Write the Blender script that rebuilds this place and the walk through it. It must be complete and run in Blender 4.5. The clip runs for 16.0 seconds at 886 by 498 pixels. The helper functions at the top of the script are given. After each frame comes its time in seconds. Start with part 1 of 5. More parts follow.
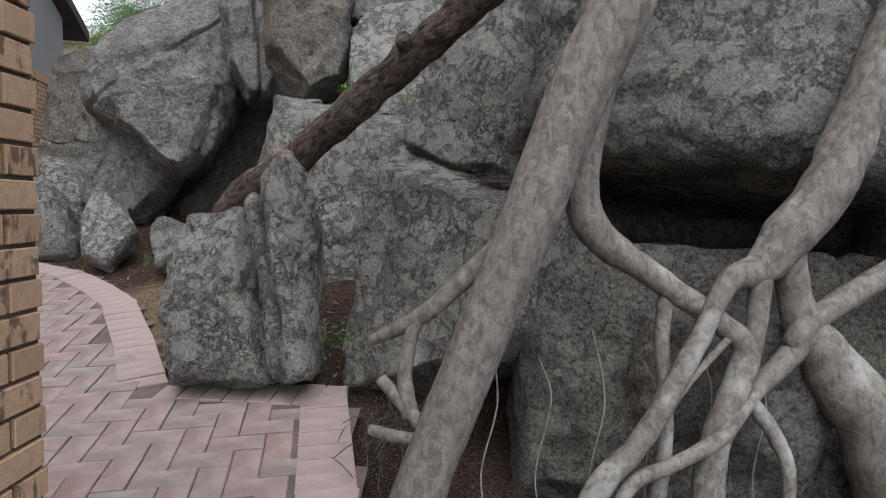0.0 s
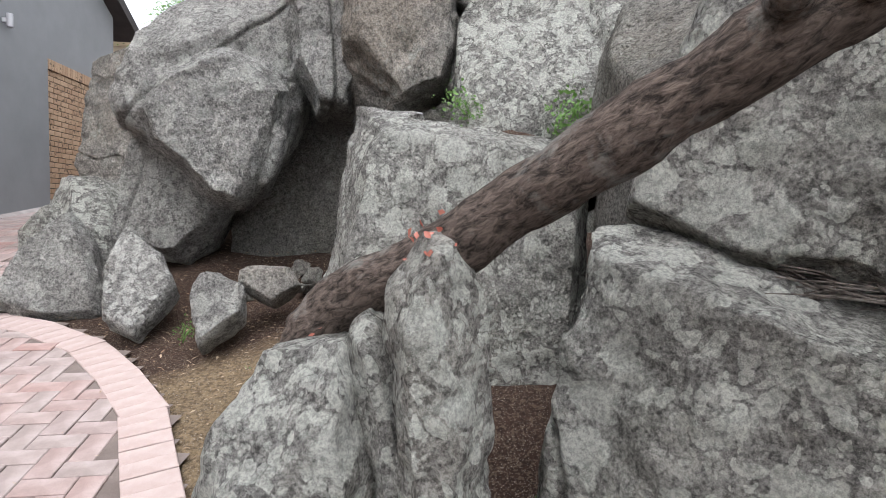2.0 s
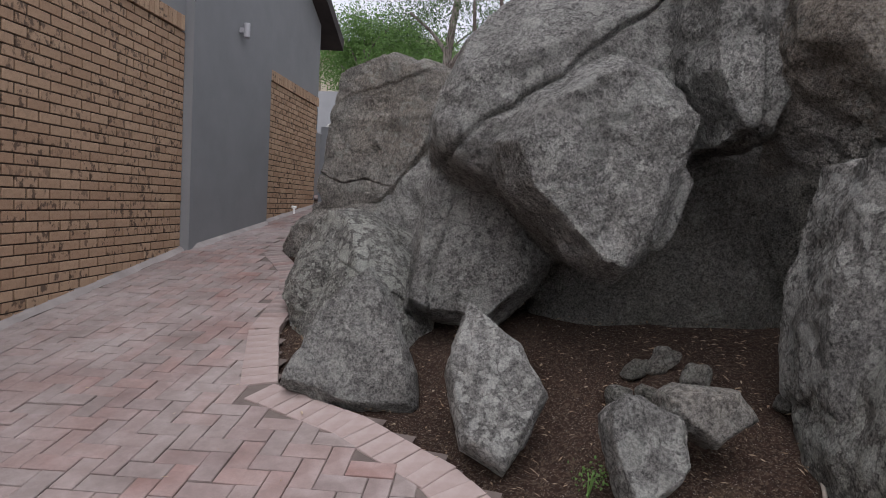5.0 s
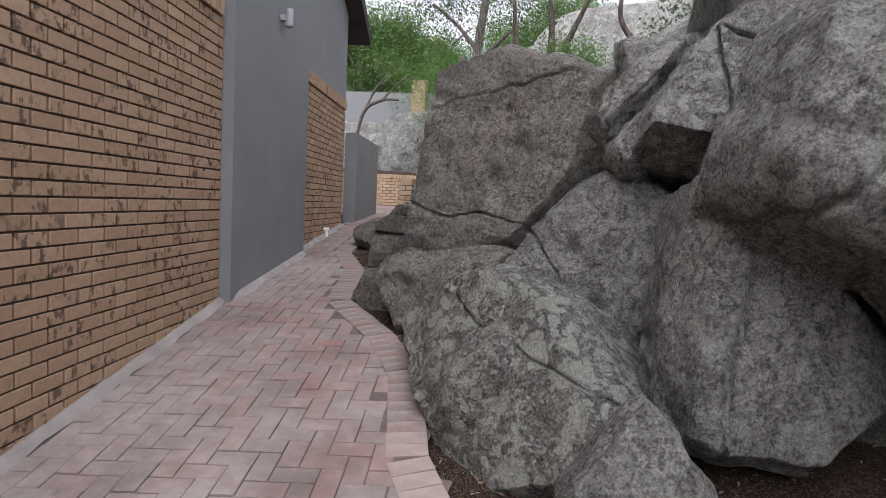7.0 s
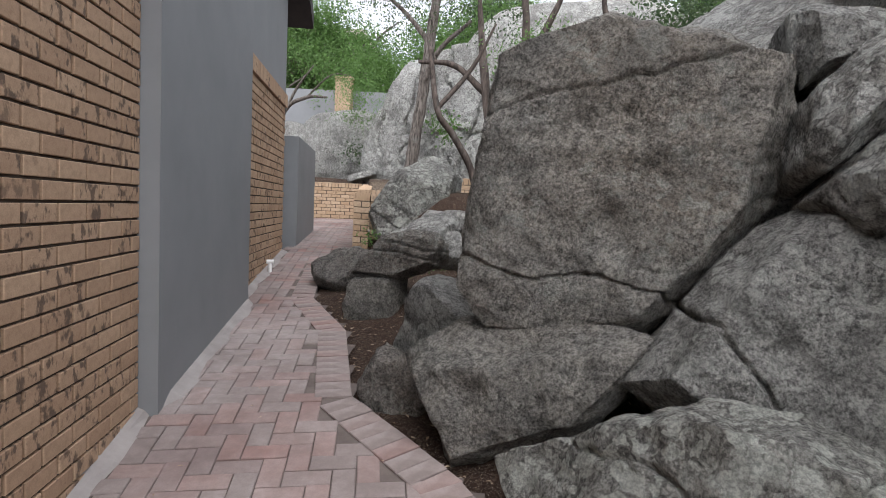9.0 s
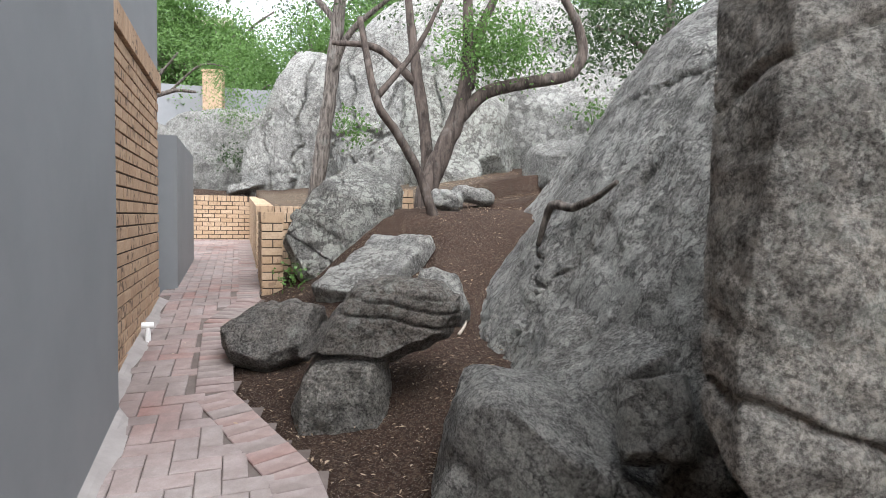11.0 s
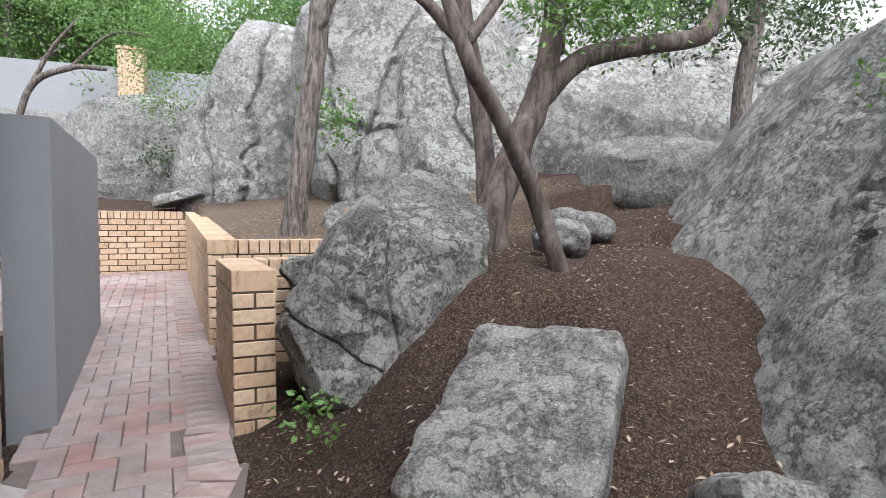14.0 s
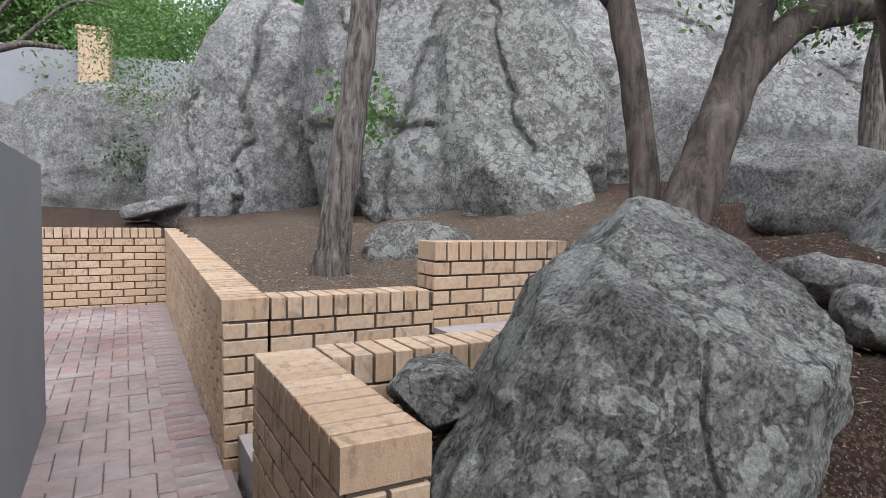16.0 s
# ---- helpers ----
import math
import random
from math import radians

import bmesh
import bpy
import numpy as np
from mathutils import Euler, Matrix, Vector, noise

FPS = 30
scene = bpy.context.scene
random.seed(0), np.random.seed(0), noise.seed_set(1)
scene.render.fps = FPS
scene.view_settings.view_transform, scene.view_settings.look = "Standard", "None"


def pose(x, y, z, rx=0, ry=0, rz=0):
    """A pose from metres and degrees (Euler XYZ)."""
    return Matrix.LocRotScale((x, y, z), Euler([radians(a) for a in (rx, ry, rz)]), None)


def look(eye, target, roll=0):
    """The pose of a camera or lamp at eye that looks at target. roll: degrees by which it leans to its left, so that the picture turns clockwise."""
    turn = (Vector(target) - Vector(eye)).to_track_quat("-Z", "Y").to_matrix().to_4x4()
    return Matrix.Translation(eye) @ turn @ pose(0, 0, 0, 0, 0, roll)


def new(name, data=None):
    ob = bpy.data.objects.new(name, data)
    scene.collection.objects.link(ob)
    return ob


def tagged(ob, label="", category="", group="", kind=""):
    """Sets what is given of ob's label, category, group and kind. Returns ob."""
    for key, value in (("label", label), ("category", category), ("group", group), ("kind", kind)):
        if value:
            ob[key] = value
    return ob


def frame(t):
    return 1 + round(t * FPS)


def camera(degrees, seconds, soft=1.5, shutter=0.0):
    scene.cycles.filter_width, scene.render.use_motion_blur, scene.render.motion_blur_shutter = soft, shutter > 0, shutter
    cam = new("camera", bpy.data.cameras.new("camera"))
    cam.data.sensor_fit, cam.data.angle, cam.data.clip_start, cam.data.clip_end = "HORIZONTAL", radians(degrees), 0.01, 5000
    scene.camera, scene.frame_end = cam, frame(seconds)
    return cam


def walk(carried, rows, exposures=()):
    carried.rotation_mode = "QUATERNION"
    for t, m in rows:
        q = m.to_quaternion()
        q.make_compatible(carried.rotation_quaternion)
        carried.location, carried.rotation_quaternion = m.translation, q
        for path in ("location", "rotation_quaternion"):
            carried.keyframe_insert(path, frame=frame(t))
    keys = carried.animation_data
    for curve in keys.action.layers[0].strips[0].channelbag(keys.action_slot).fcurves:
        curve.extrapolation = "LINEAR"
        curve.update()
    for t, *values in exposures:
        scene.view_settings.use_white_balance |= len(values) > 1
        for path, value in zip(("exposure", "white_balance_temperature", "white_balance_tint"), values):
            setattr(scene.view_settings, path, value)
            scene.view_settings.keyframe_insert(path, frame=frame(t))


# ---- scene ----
cam = camera(74.5, 16.0, soft=0.85)
PATH = [
    (0, (0.471, -0.948, 1.003), (0.469, 1.047, 0.863), 1.0),
    (0.5, (0.321, -0.6, 1.074), (0.304, 1.395, 0.936), 1.2),
    (1, (0.195, -0.225, 1.148), (0.166, 1.77, 1.012), 1.2),
    (1.5, (0.05, 0.134, 1.228), (-0.036, 2.128, 1.09), 1.4),
    (2, (-0.151, 0.453, 1.32), (-0.306, 2.442, 1.178), 1.6),
    (2.5, (-0.378, 0.765, 1.405), (-0.652, 2.74, 1.249), 1.8),
    (3, (-0.614, 0.999, 1.447), (-1.056, 2.943, 1.283), 2.4),
    (3.5, (-0.909, 1.218, 1.44), (-1.455, 3.136, 1.291), 3.1),
    (4, (-1.204, 1.338, 1.45), (-1.774, 3.249, 1.299), 3.3),
    (4.5, (-1.546, 1.399, 1.522), (-2.115, 3.31, 1.37), 3.4),
    (5, (-1.921, 1.409, 1.609), (-2.489, 3.321, 1.454), 3.5),
    (5.2, (-2.077, 1.428, 1.638), (-2.642, 3.34, 1.478), 3.5),
    (7.3, (-3.788, 2.668, 1.908), (-4.232, 4.612, 1.752), 2.8),
    (7.5, (-3.924, 2.802, 1.942), (-4.334, 4.753, 1.786), 2.8),
    (8, (-4.242, 3.197, 1.986), (-4.558, 5.166, 1.836), 2.6),
    (8.5, (-4.569, 3.582, 2.028), (-4.83, 5.559, 1.88), 2.6),
    (9, (-4.82, 3.974, 2.085), (-4.989, 5.962, 1.945), 2.5),
    (9.2, (-4.922, 4.156, 2.11), (-5.036, 6.148, 1.971), 2.3),
    (11.3, (-5.848, 6.164, 2.246), (-5.517, 8.134, 2.144), 0.8),
    (11.5, (-5.899, 6.358, 2.269), (-5.526, 8.32, 2.168), 0.7),
    (12, (-5.988, 6.864, 2.343), (-5.561, 8.815, 2.241), 0.6),
    (12.5, (-6.103, 7.386, 2.41), (-5.654, 9.333, 2.306), 0.7),
    (13, (-6.211, 7.913, 2.454), (-5.738, 9.853, 2.35), 0.6),
    (13.5, (-6.351, 8.411, 2.493), (-5.877, 10.351, 2.386), 0.4),
    (14, (-6.479, 8.925, 2.533), (-5.995, 10.863, 2.428), 0.5),
    (14.5, (-6.595, 9.457, 2.581), (-6.077, 11.387, 2.48), 0.7),
    (15, (-6.745, 9.952, 2.64), (-6.209, 11.876, 2.542), 0.7),
    (15.5, (-6.856, 10.415, 2.694), (-6.299, 12.333, 2.598), 0.8),
    (16, (-6.966, 10.841, 2.754), (-6.387, 12.753, 2.652), 0.8),
]
EXPOSURES = [(0, 0.75, 6300, 13), (0.5, 0.9, 6300, 13), (1.5, 1.8, 6300, 13), (2.0, 1.75, 6300, 13), (3.5, 1.15, 6300, 14), (5, 0.62, 6300, 17), (7.5, 1.0, 6300, 16), (9, 1.1, 6300, 13), (11.5, 1.95, 6250, 11), (12.5, 2.1, 6200, 11), (14, 1.8, 6150, 13), (16, 1.3, 6050, 14)]
walk(cam, [(t, look(eye, target, roll)) for t, eye, target, roll in PATH], EXPOSURES)

# ---- light ----
world = bpy.data.worlds.new("overcast_sky")
scene.world = world
world.use_nodes = True
wt = world.node_tree
sky = wt.nodes.new("ShaderNodeTexSky")
sky.sky_type, sky.sun_disc = "NISHITA", False
sky.sun_elevation, sky.sun_rotation = radians(57), radians(176)
sky.dust_density, sky.air_density = 1.0, 1.0
pale = wt.nodes.new("ShaderNodeHueSaturation")
pale.inputs["Saturation"].default_value = 0.2
wt.links.new(sky.outputs[0], pale.inputs["Color"])
wt.links.new(pale.outputs[0], wt.nodes["Background"].inputs[0])
wt.nodes["Background"].inputs[1].default_value = 0.15

sun_data = bpy.data.lights.new("sun", "SUN")
sun_data.energy, sun_data.angle, sun_data.color = 1.6, radians(65), (1.0, 0.985, 0.97)
sun = new("sun", sun_data)
sun.matrix_world = look((1, -14, 22), (0, 0, 0))


# ---- noise on arrays ----
def value_noise(p, seed=0):
    i = np.floor(p)
    f = p - i
    f = f * f * (3 - 2 * f)

    def corner(o):
        q = i + o
        h = np.sin(q[:, 0] * 127.1 + q[:, 1] * 311.7 + q[:, 2] * 74.7 + seed * 17.3) * 43758.5453
        return h - np.floor(h)
    out = 0
    for dx in (0, 1):
        for dy in (0, 1):
            for dz in (0, 1):
                wgt = (f[:, 0] if dx else 1 - f[:, 0]) * (f[:, 1] if dy else 1 - f[:, 1]) * (f[:, 2] if dz else 1 - f[:, 2])
                out = out + wgt * corner(np.array((dx, dy, dz)))
    return out * 2 - 1


def fbm(p, seed=0, octaves=4):
    out, a = 0, 1.0
    for k in range(octaves):
        out = out + a * value_noise(p * 2 ** k + k * 9.7, seed + k)
        a *= 0.5
    return out


# ---- materials ----
class Nodes:
    def __init__(self, name):
        self.mat = bpy.data.materials.new(name)
        self.mat.use_nodes = True
        self.t = self.mat.node_tree
        self.bsdf = self.t.nodes["Principled BSDF"]
        self.coord = self.t.nodes.new("ShaderNodeTexCoord").outputs["Object"]

    def put(self, socket, value):
        if isinstance(value, bpy.types.NodeSocket):
            self.t.links.new(value, socket)
        elif isinstance(value, tuple) and len(value) == 3 and socket.type == "RGBA":
            socket.default_value = (*value, 1)
        else:
            socket.default_value = value

    def shift(self):
        info = self.t.nodes.new("ShaderNodeObjectInfo")
        k = self.math("MULTIPLY", info.outputs["Random"], 37.0)
        v = self.t.nodes.new("ShaderNodeVectorMath")
        v.operation = "ADD"
        self.put(v.inputs[0], self.coord)
        self.put(v.inputs[1], k)
        self.coord = v.outputs[0]

    def scaled(self, s):
        m = self.t.nodes.new("ShaderNodeMapping")
        self.put(m.inputs["Vector"], self.coord)
        m.inputs["Scale"].default_value = s
        return m.outputs[0]

    def noise(self, scale, detail=4, rough=0.6, vec=None, distort=0.0):
        n = self.t.nodes.new("ShaderNodeTexNoise")
        self.put(n.inputs["Vector"], vec or self.coord)
        n.inputs["Scale"].default_value, n.inputs["Detail"].default_value = scale, detail
        n.inputs["Roughness"].default_value, n.inputs["Distortion"].default_value = rough, distort
        return n.outputs["Fac"]

    def voronoi(self, scale, vec=None, feature="F1"):
        n = self.t.nodes.new("ShaderNodeTexVoronoi")
        n.feature = feature
        self.put(n.inputs["Vector"], vec or self.coord)
        n.inputs["Scale"].default_value = scale
        return n

    def ramp(self, fac, a, b, ca=(0, 0, 0), cb=(1, 1, 1)):
        r = self.t.nodes.new("ShaderNodeValToRGB")
        r.color_ramp.elements[0].position, r.color_ramp.elements[1].position = a, b
        r.color_ramp.elements[0].color, r.color_ramp.elements[1].color = (*ca, 1), (*cb, 1)
        self.put(r.inputs[0], fac)
        return r.outputs[0]

    def mix(self, fac, a, b, kind="MIX"):
        m = self.t.nodes.new("ShaderNodeMix")
        m.data_type, m.blend_type = "RGBA", kind
        self.put(m.inputs[0], fac)
        self.put(m.inputs[6], a)
        self.put(m.inputs[7], b)
        return m.outputs[2]

    def math(self, op, a, b=0.0):
        m = self.t.nodes.new("ShaderNodeMath")
        m.operation = op
        self.put(m.inputs[0], a)
        self.put(m.inputs[1], b)
        return m.outputs[0]

    def piece_random(self):
        info = self.t.nodes.new("ShaderNodeObjectInfo").outputs["Random"]
        isle = self.t.nodes.new("ShaderNodeNewGeometry").outputs["Random Per Island"]
        return self.math("FRACT", self.math("ADD", info, isle))

    def finish(self, colour, rough=0.85, bumps=(), spec=0.3):
        self.put(self.bsdf.inputs["Base Color"], colour)
        self.put(self.bsdf.inputs["Roughness"], rough)
        self.bsdf.inputs["Specular IOR Level"].default_value = spec
        last = None
        for height, dist, strength in bumps:
            b = self.t.nodes.new("ShaderNodeBump")
            b.inputs["Distance"].default_value, b.inputs["Strength"].default_value = dist, strength
            self.put(b.inputs["Height"], height)
            if last is not None:
                self.put(b.inputs["Normal"], last)
            last = b.outputs[0]
        if last is not None:
            self.put(self.bsdf.inputs["Normal"], last)
        return self.mat


def granite(name, dark, light, lichen=0.5, lichen_colour=(0.56, 0.58, 0.52), streak=0.6, ochre=0.0, moss=0.0):
    m = Nodes(name)
    m.shift()
    broad = m.noise(1.3, 6, 0.62, distort=0.6)
    mid = m.noise(7, 8, 0.7)
    grain = m.noise(80, 4, 0.8)
    c = m.mix(m.ramp(broad, 0.32, 0.68), dark, light)
    c = m.mix(m.ramp(mid, 0.42, 0.58), m.mix(0.55, c, (0.07, 0.068, 0.06)), c)
    streaks = m.noise(3.2, 7, 0.65, m.scaled((1.6, 1.6, 0.32)))
    c = m.mix(m.math("MULTIPLY", m.ramp(streaks, 0.50, 0.66), streak), c, (0.05, 0.05, 0.048))
    if ochre:
        c = m.mix(m.math("MULTIPLY", m.ramp(m.noise(0.9, 4, 0.5), 0.48, 0.66), ochre), c, (0.30, 0.19, 0.09))
    if moss:
        c = m.mix(m.math("MULTIPLY", m.ramp(m.noise(1.9, 6, 0.7), 0.5, 0.64), moss), c, (0.11, 0.135, 0.07))
    pits = m.noise(32, 7, 0.75)
    c = m.mix(m.ramp(pits, 0.44, 0.54), m.mix(0.6, c, (0.05, 0.048, 0.045)), m.mix(0.16, c, (0.8, 0.78, 0.72)))
    blots = m.noise(2.4, 6, 0.7, distort=0.8)
    c = m.mix(m.math("MULTIPLY", m.ramp(blots, 0.53, 0.60), 0.35), c, (0.075, 0.073, 0.065))
    warped = m.t.nodes.new("ShaderNodeVectorMath")
    warped.operation = "ADD"
    m.put(warped.inputs[0], m.coord)
    nz = m.t.nodes.new("ShaderNodeTexNoise")
    m.put(nz.inputs["Vector"], m.coord)
    nz.inputs["Scale"].default_value, nz.inputs["Detail"].default_value = 11, 5
    sc = m.t.nodes.new("ShaderNodeVectorMath")
    sc.operation = "SCALE"
    m.put(sc.inputs[0], nz.outputs["Color"])
    sc.inputs["Scale"].default_value = 0.16
    m.put(warped.inputs[1], sc.outputs[0])
    for scale, edge, amount in ((6, 0.36, 0.75), (14, 0.38, 0.85), (30, 0.36, 0.7)):
        v = m.voronoi(scale, warped.outputs[0])
        spot = m.ramp(v.outputs["Distance"], edge, edge + 0.05, (1, 1, 1), (0, 0, 0))
        where = m.ramp(m.noise(1.1 + scale * 0.05, 5, 0.6), 0.60 - 0.22 * lichen, 0.66 - 0.22 * lichen)
        c = m.mix(m.math("MULTIPLY", m.math("MULTIPLY", spot, where), amount * min(1, lichen + 0.25)), c, lichen_colour)
    c = m.mix(m.ramp(grain, 0.41, 0.58), m.mix(0.42, c, (0.03, 0.03, 0.03)), m.mix(0.26, c, (0.75, 0.73, 0.68)))
    return m.finish(c, 0.9, ((m.noise(5, 9, 0.75), 0.10, 0.9), (grain, 0.016, 1.0), (pits, 0.03, 1.0), (mid, 0.05, 0.8)), 0.2)


GREY = granite("granite_grey", (0.33, 0.32, 0.295), (0.66, 0.645, 0.60), 0.5, (0.66, 0.67, 0.61), streak=0.4)
LICHEN = granite("granite_lichen", (0.30, 0.29, 0.255), (0.60, 0.59, 0.525), 0.85, (0.70, 0.72, 0.64), 0.6, 0.15, 0.3)
# Dark mossy granite, darkened further: shade of overhang and cave is in its colour.
SHADE_DARK = granite("granite_moss_shade_toned", (0.13, 0.122, 0.095), (0.32, 0.30, 0.24), 0.35, (0.5, 0.5, 0.43), 0.55, 0.25, 0.45)
WARM = granite("granite_warm", (0.38, 0.345, 0.29), (0.68, 0.63, 0.55), 0.25, streak=0.4, ochre=0.5)
PALE = granite("granite_pale", (0.42, 0.41, 0.38), (0.76, 0.75, 0.705), 0.65, (0.78, 0.79, 0.73), 0.45, 0.12)
BROWN = granite("rock_brown", (0.19, 0.155, 0.13), (0.48, 0.40, 0.34), 0.2, streak=0.5, ochre=0.25)


def soil_material():
    m = Nodes("leaf_litter_soil")
    broad = m.noise(0.8, 5, 0.6)
    bits = m.voronoi(120)
    crumbs = m.noise(38, 8, 0.8)
    c = m.mix(m.ramp(broad, 0.35, 0.65), (0.042, 0.023, 0.017), (0.085, 0.052, 0.038))
    away = m.t.nodes.new("ShaderNodeVectorMath")
    away.operation = "DISTANCE"
    m.put(away.inputs[0], m.coord)
    away.inputs[1].default_value = (-1.35, 2.95, 0.5)
    reach = m.math("ADD", away.outputs["Value"], m.math("MULTIPLY", m.noise(2.2, 6, 0.7), 0.9))
    c = m.mix(m.ramp(m.math("MULTIPLY", reach, 0.4), 0.44, 0.56, (1, 1, 1), (0, 0, 0)), c, (0.27, 0.20, 0.12))
    terrace = m.t.nodes.new("ShaderNodeVectorMath")
    terrace.operation = "DISTANCE"
    m.put(terrace.inputs[0], m.coord)
    terrace.inputs[1].default_value = (-6.4, 16.0, 2.5)
    reach = m.math("ADD", terrace.outputs["Value"], m.math("MULTIPLY", m.noise(1.6, 6, 0.7), 1.6))
    c = m.mix(m.ramp(m.math("MULTIPLY", reach, 0.2), 0.6, 0.78, (0.8, 0.8, 0.8), (0, 0, 0)), c, (0.23, 0.18, 0.13))
    c = m.mix(m.ramp(crumbs, 0.42, 0.60), m.mix(0.7, c, (0.02, 0.014, 0.011)), c)
    c = m.mix(m.math("MULTIPLY", m.ramp(bits.outputs["Color"], 0.62, 0.66), 0.2), c, (0.33, 0.26, 0.19))
    c = m.mix(m.ramp(m.noise(150, 2), 0.63, 0.70), c, (0.42, 0.38, 0.33))
    return m.finish(c, 0.95, ((crumbs, 0.03, 0.9), (m.noise(120, 4, 0.75), 0.01, 0.8)), 0.12)


def brick_material(name, a, b, smudge):
    m = Nodes(name)
    r = m.piece_random()
    c = m.mix(r, a, b)
    kind = m.math("FRACT", m.math("MULTIPLY", r, 7.31))
    wob = m.noise(9, 4, 0.7, m.scaled((3.0, 3.0, 0.9)))
    m.shift()
    marks = m.noise(20, 3, 0.6, m.scaled((1.0, 0.6, 0.45)))
    on = m.ramp(kind, 0.45, 0.6)
    c = m.mix(m.math("MULTIPLY", m.math("MULTIPLY", m.ramp(marks, 0.53, 0.62), on), smudge), c, (0.085, 0.06, 0.045))
    c = m.mix(m.math("MULTIPLY", m.ramp(wob, 0.45, 0.7), 0.35), c, (0.22, 0.13, 0.08))
    grain = m.noise(140, 4, 0.7)
    c = m.mix(m.ramp(grain, 0.35, 0.75), m.mix(0.25, c, (0.05, 0.04, 0.03)), c)
    return m.finish(c, 0.82, ((grain, 0.003, 0.6), (m.noise(30, 5), 0.006, 0.4)), 0.3)


def plain_material(name, a, b, rough, scale=3.0, grain_scale=160, bump=0.002, spec=0.3):
    m = Nodes(name)
    c = m.mix(m.ramp(m.noise(scale, 6, 0.65), 0.3, 0.7), a, b)
    g = m.noise(grain_scale, 4, 0.7)
    return m.finish(c, rough, ((g, bump, 0.6), (m.noise(scale * 4, 6), bump * 3, 0.4)), spec)


def paver_material():
    m = Nodes("clay_paver")
    r = m.piece_random()
    c = m.t.nodes.new("ShaderNodeValToRGB")
    c.color_ramp.elements[0].color, c.color_ramp.elements[1].color = (0.20, 0.155, 0.14, 1), (0.29, 0.14, 0.115, 1)
    for pos, col in ((0.3, (0.25, 0.20, 0.185)), (0.55, (0.30, 0.175, 0.15)), (0.8, (0.22, 0.165, 0.155))):
        e = c.color_ramp.elements.new(pos)
        e.color = (*col, 1)
    m.put(c.inputs[0], r)
    dust = m.ramp(m.noise(0.7, 6, 0.65), 0.36, 0.64)
    col = m.mix(m.math("MULTIPLY", dust, 0.75), c.outputs[0], (0.50, 0.44, 0.415))
    g = m.noise(180, 3, 0.7)
    col = m.mix(m.ramp(m.noise(9, 7, 0.7), 0.4, 0.7), m.mix(0.35, col, (0.10, 0.075, 0.065)), col)
    col = m.mix(m.ramp(g, 0.3, 0.7), m.mix(0.2, col, (0.06, 0.05, 0.045)), col)
    return m.finish(col, 0.85, ((g, 0.002, 0.6), (m.noise(25, 5), 0.006, 0.4)), 0.3)


def bark_material(name, a, b, ridge, scale, lichen=0.3, along=0.22, lie=(0, 0, 1)):
    m = Nodes(name)
    turn = m.t.nodes.new("ShaderNodeVectorRotate")
    turn.rotation_type = "EULER_XYZ"
    turn.inputs["Rotation"].default_value = Vector(lie).rotation_difference(Vector((0, 0, 1))).to_euler()
    m.put(turn.inputs["Vector"], m.coord)
    m.coord = turn.outputs[0]
    long = m.scaled((1.0, 1.0, along))
    ridges = m.noise(scale, 7, 0.7, long, 0.5)
    c = m.mix(m.ramp(ridges, 0.38, 0.62), a, b)
    c = m.mix(m.math("MULTIPLY", m.ramp(m.noise(5, 6, 0.7), 0.55, 0.65), lichen), c, (0.40, 0.41, 0.38))
    return m.finish(c, 0.9, ((ridges, ridge, 0.9), (m.noise(70, 4), 0.003, 0.5)), 0.15)


def leaf_material(name, a, b):
    m = Nodes(name)
    r = m.t.nodes.new("ShaderNodeNewGeometry").outputs["Random Per Island"]
    m.bsdf.inputs["Transmission Weight"].default_value = 0.0
    c = m.mix(r, a, b)
    m.put(m.bsdf.inputs["Base Color"], c)
    m.bsdf.inputs["Roughness"].default_value = 0.5
    tr = m.t.nodes.new("ShaderNodeBsdfTranslucent")
    m.put(tr.inputs[0], c)
    ms = m.t.nodes.new("ShaderNodeMixShader")
    ms.inputs[0].default_value = 0.35
    m.t.links.new(m.bsdf.outputs[0], ms.inputs[1])
    m.t.links.new(tr.outputs[0], ms.inputs[2])
    m.t.links.new(ms.outputs[0], m.t.nodes["Material Output"].inputs[0])
    return m.mat


SOIL = soil_material()
BRICK = brick_material("face_brick", (0.52, 0.36, 0.235), (0.42, 0.275, 0.175), 0.85)
BRICK_LOW = brick_material("face_brick_garden", (0.60, 0.45, 0.31), (0.50, 0.35, 0.22), 0.4)
PALE_PAVER = plain_material("pale_dusty_paver", (0.29, 0.22, 0.20), (0.40, 0.335, 0.31), 0.9, 5, 120, 0.004)
MORTAR = plain_material("mortar", (0.11, 0.085, 0.065), (0.07, 0.055, 0.045), 0.95)
PLASTER = plain_material("grey_plaster", (0.20, 0.205, 0.21), (0.235, 0.24, 0.245), 0.75, 1.5, 220, 0.0015)
ROOF = plain_material("dark_roof", (0.035, 0.03, 0.03), (0.06, 0.05, 0.048), 0.7)
PAVER = paver_material()
BED = plain_material("joint_sand", (0.10, 0.08, 0.07), (0.17, 0.14, 0.125), 0.95, 5, 120, 0.004)
CEMENT = plain_material("pale_cement", (0.26, 0.235, 0.22), (0.38, 0.35, 0.33), 0.9, 4, 90, 0.005)
FIG_BARK = bark_material("fig_bark", (0.12, 0.108, 0.095), (0.235, 0.22, 0.20), 0.010, 34, 0.6, 0.6)
ROUGH_BARK = bark_material("rough_dark_bark", (0.03, 0.024, 0.02), (0.19, 0.15, 0.125), 0.06, 60, 0.4, 0.4, (0.75, -0.5, 0.45))
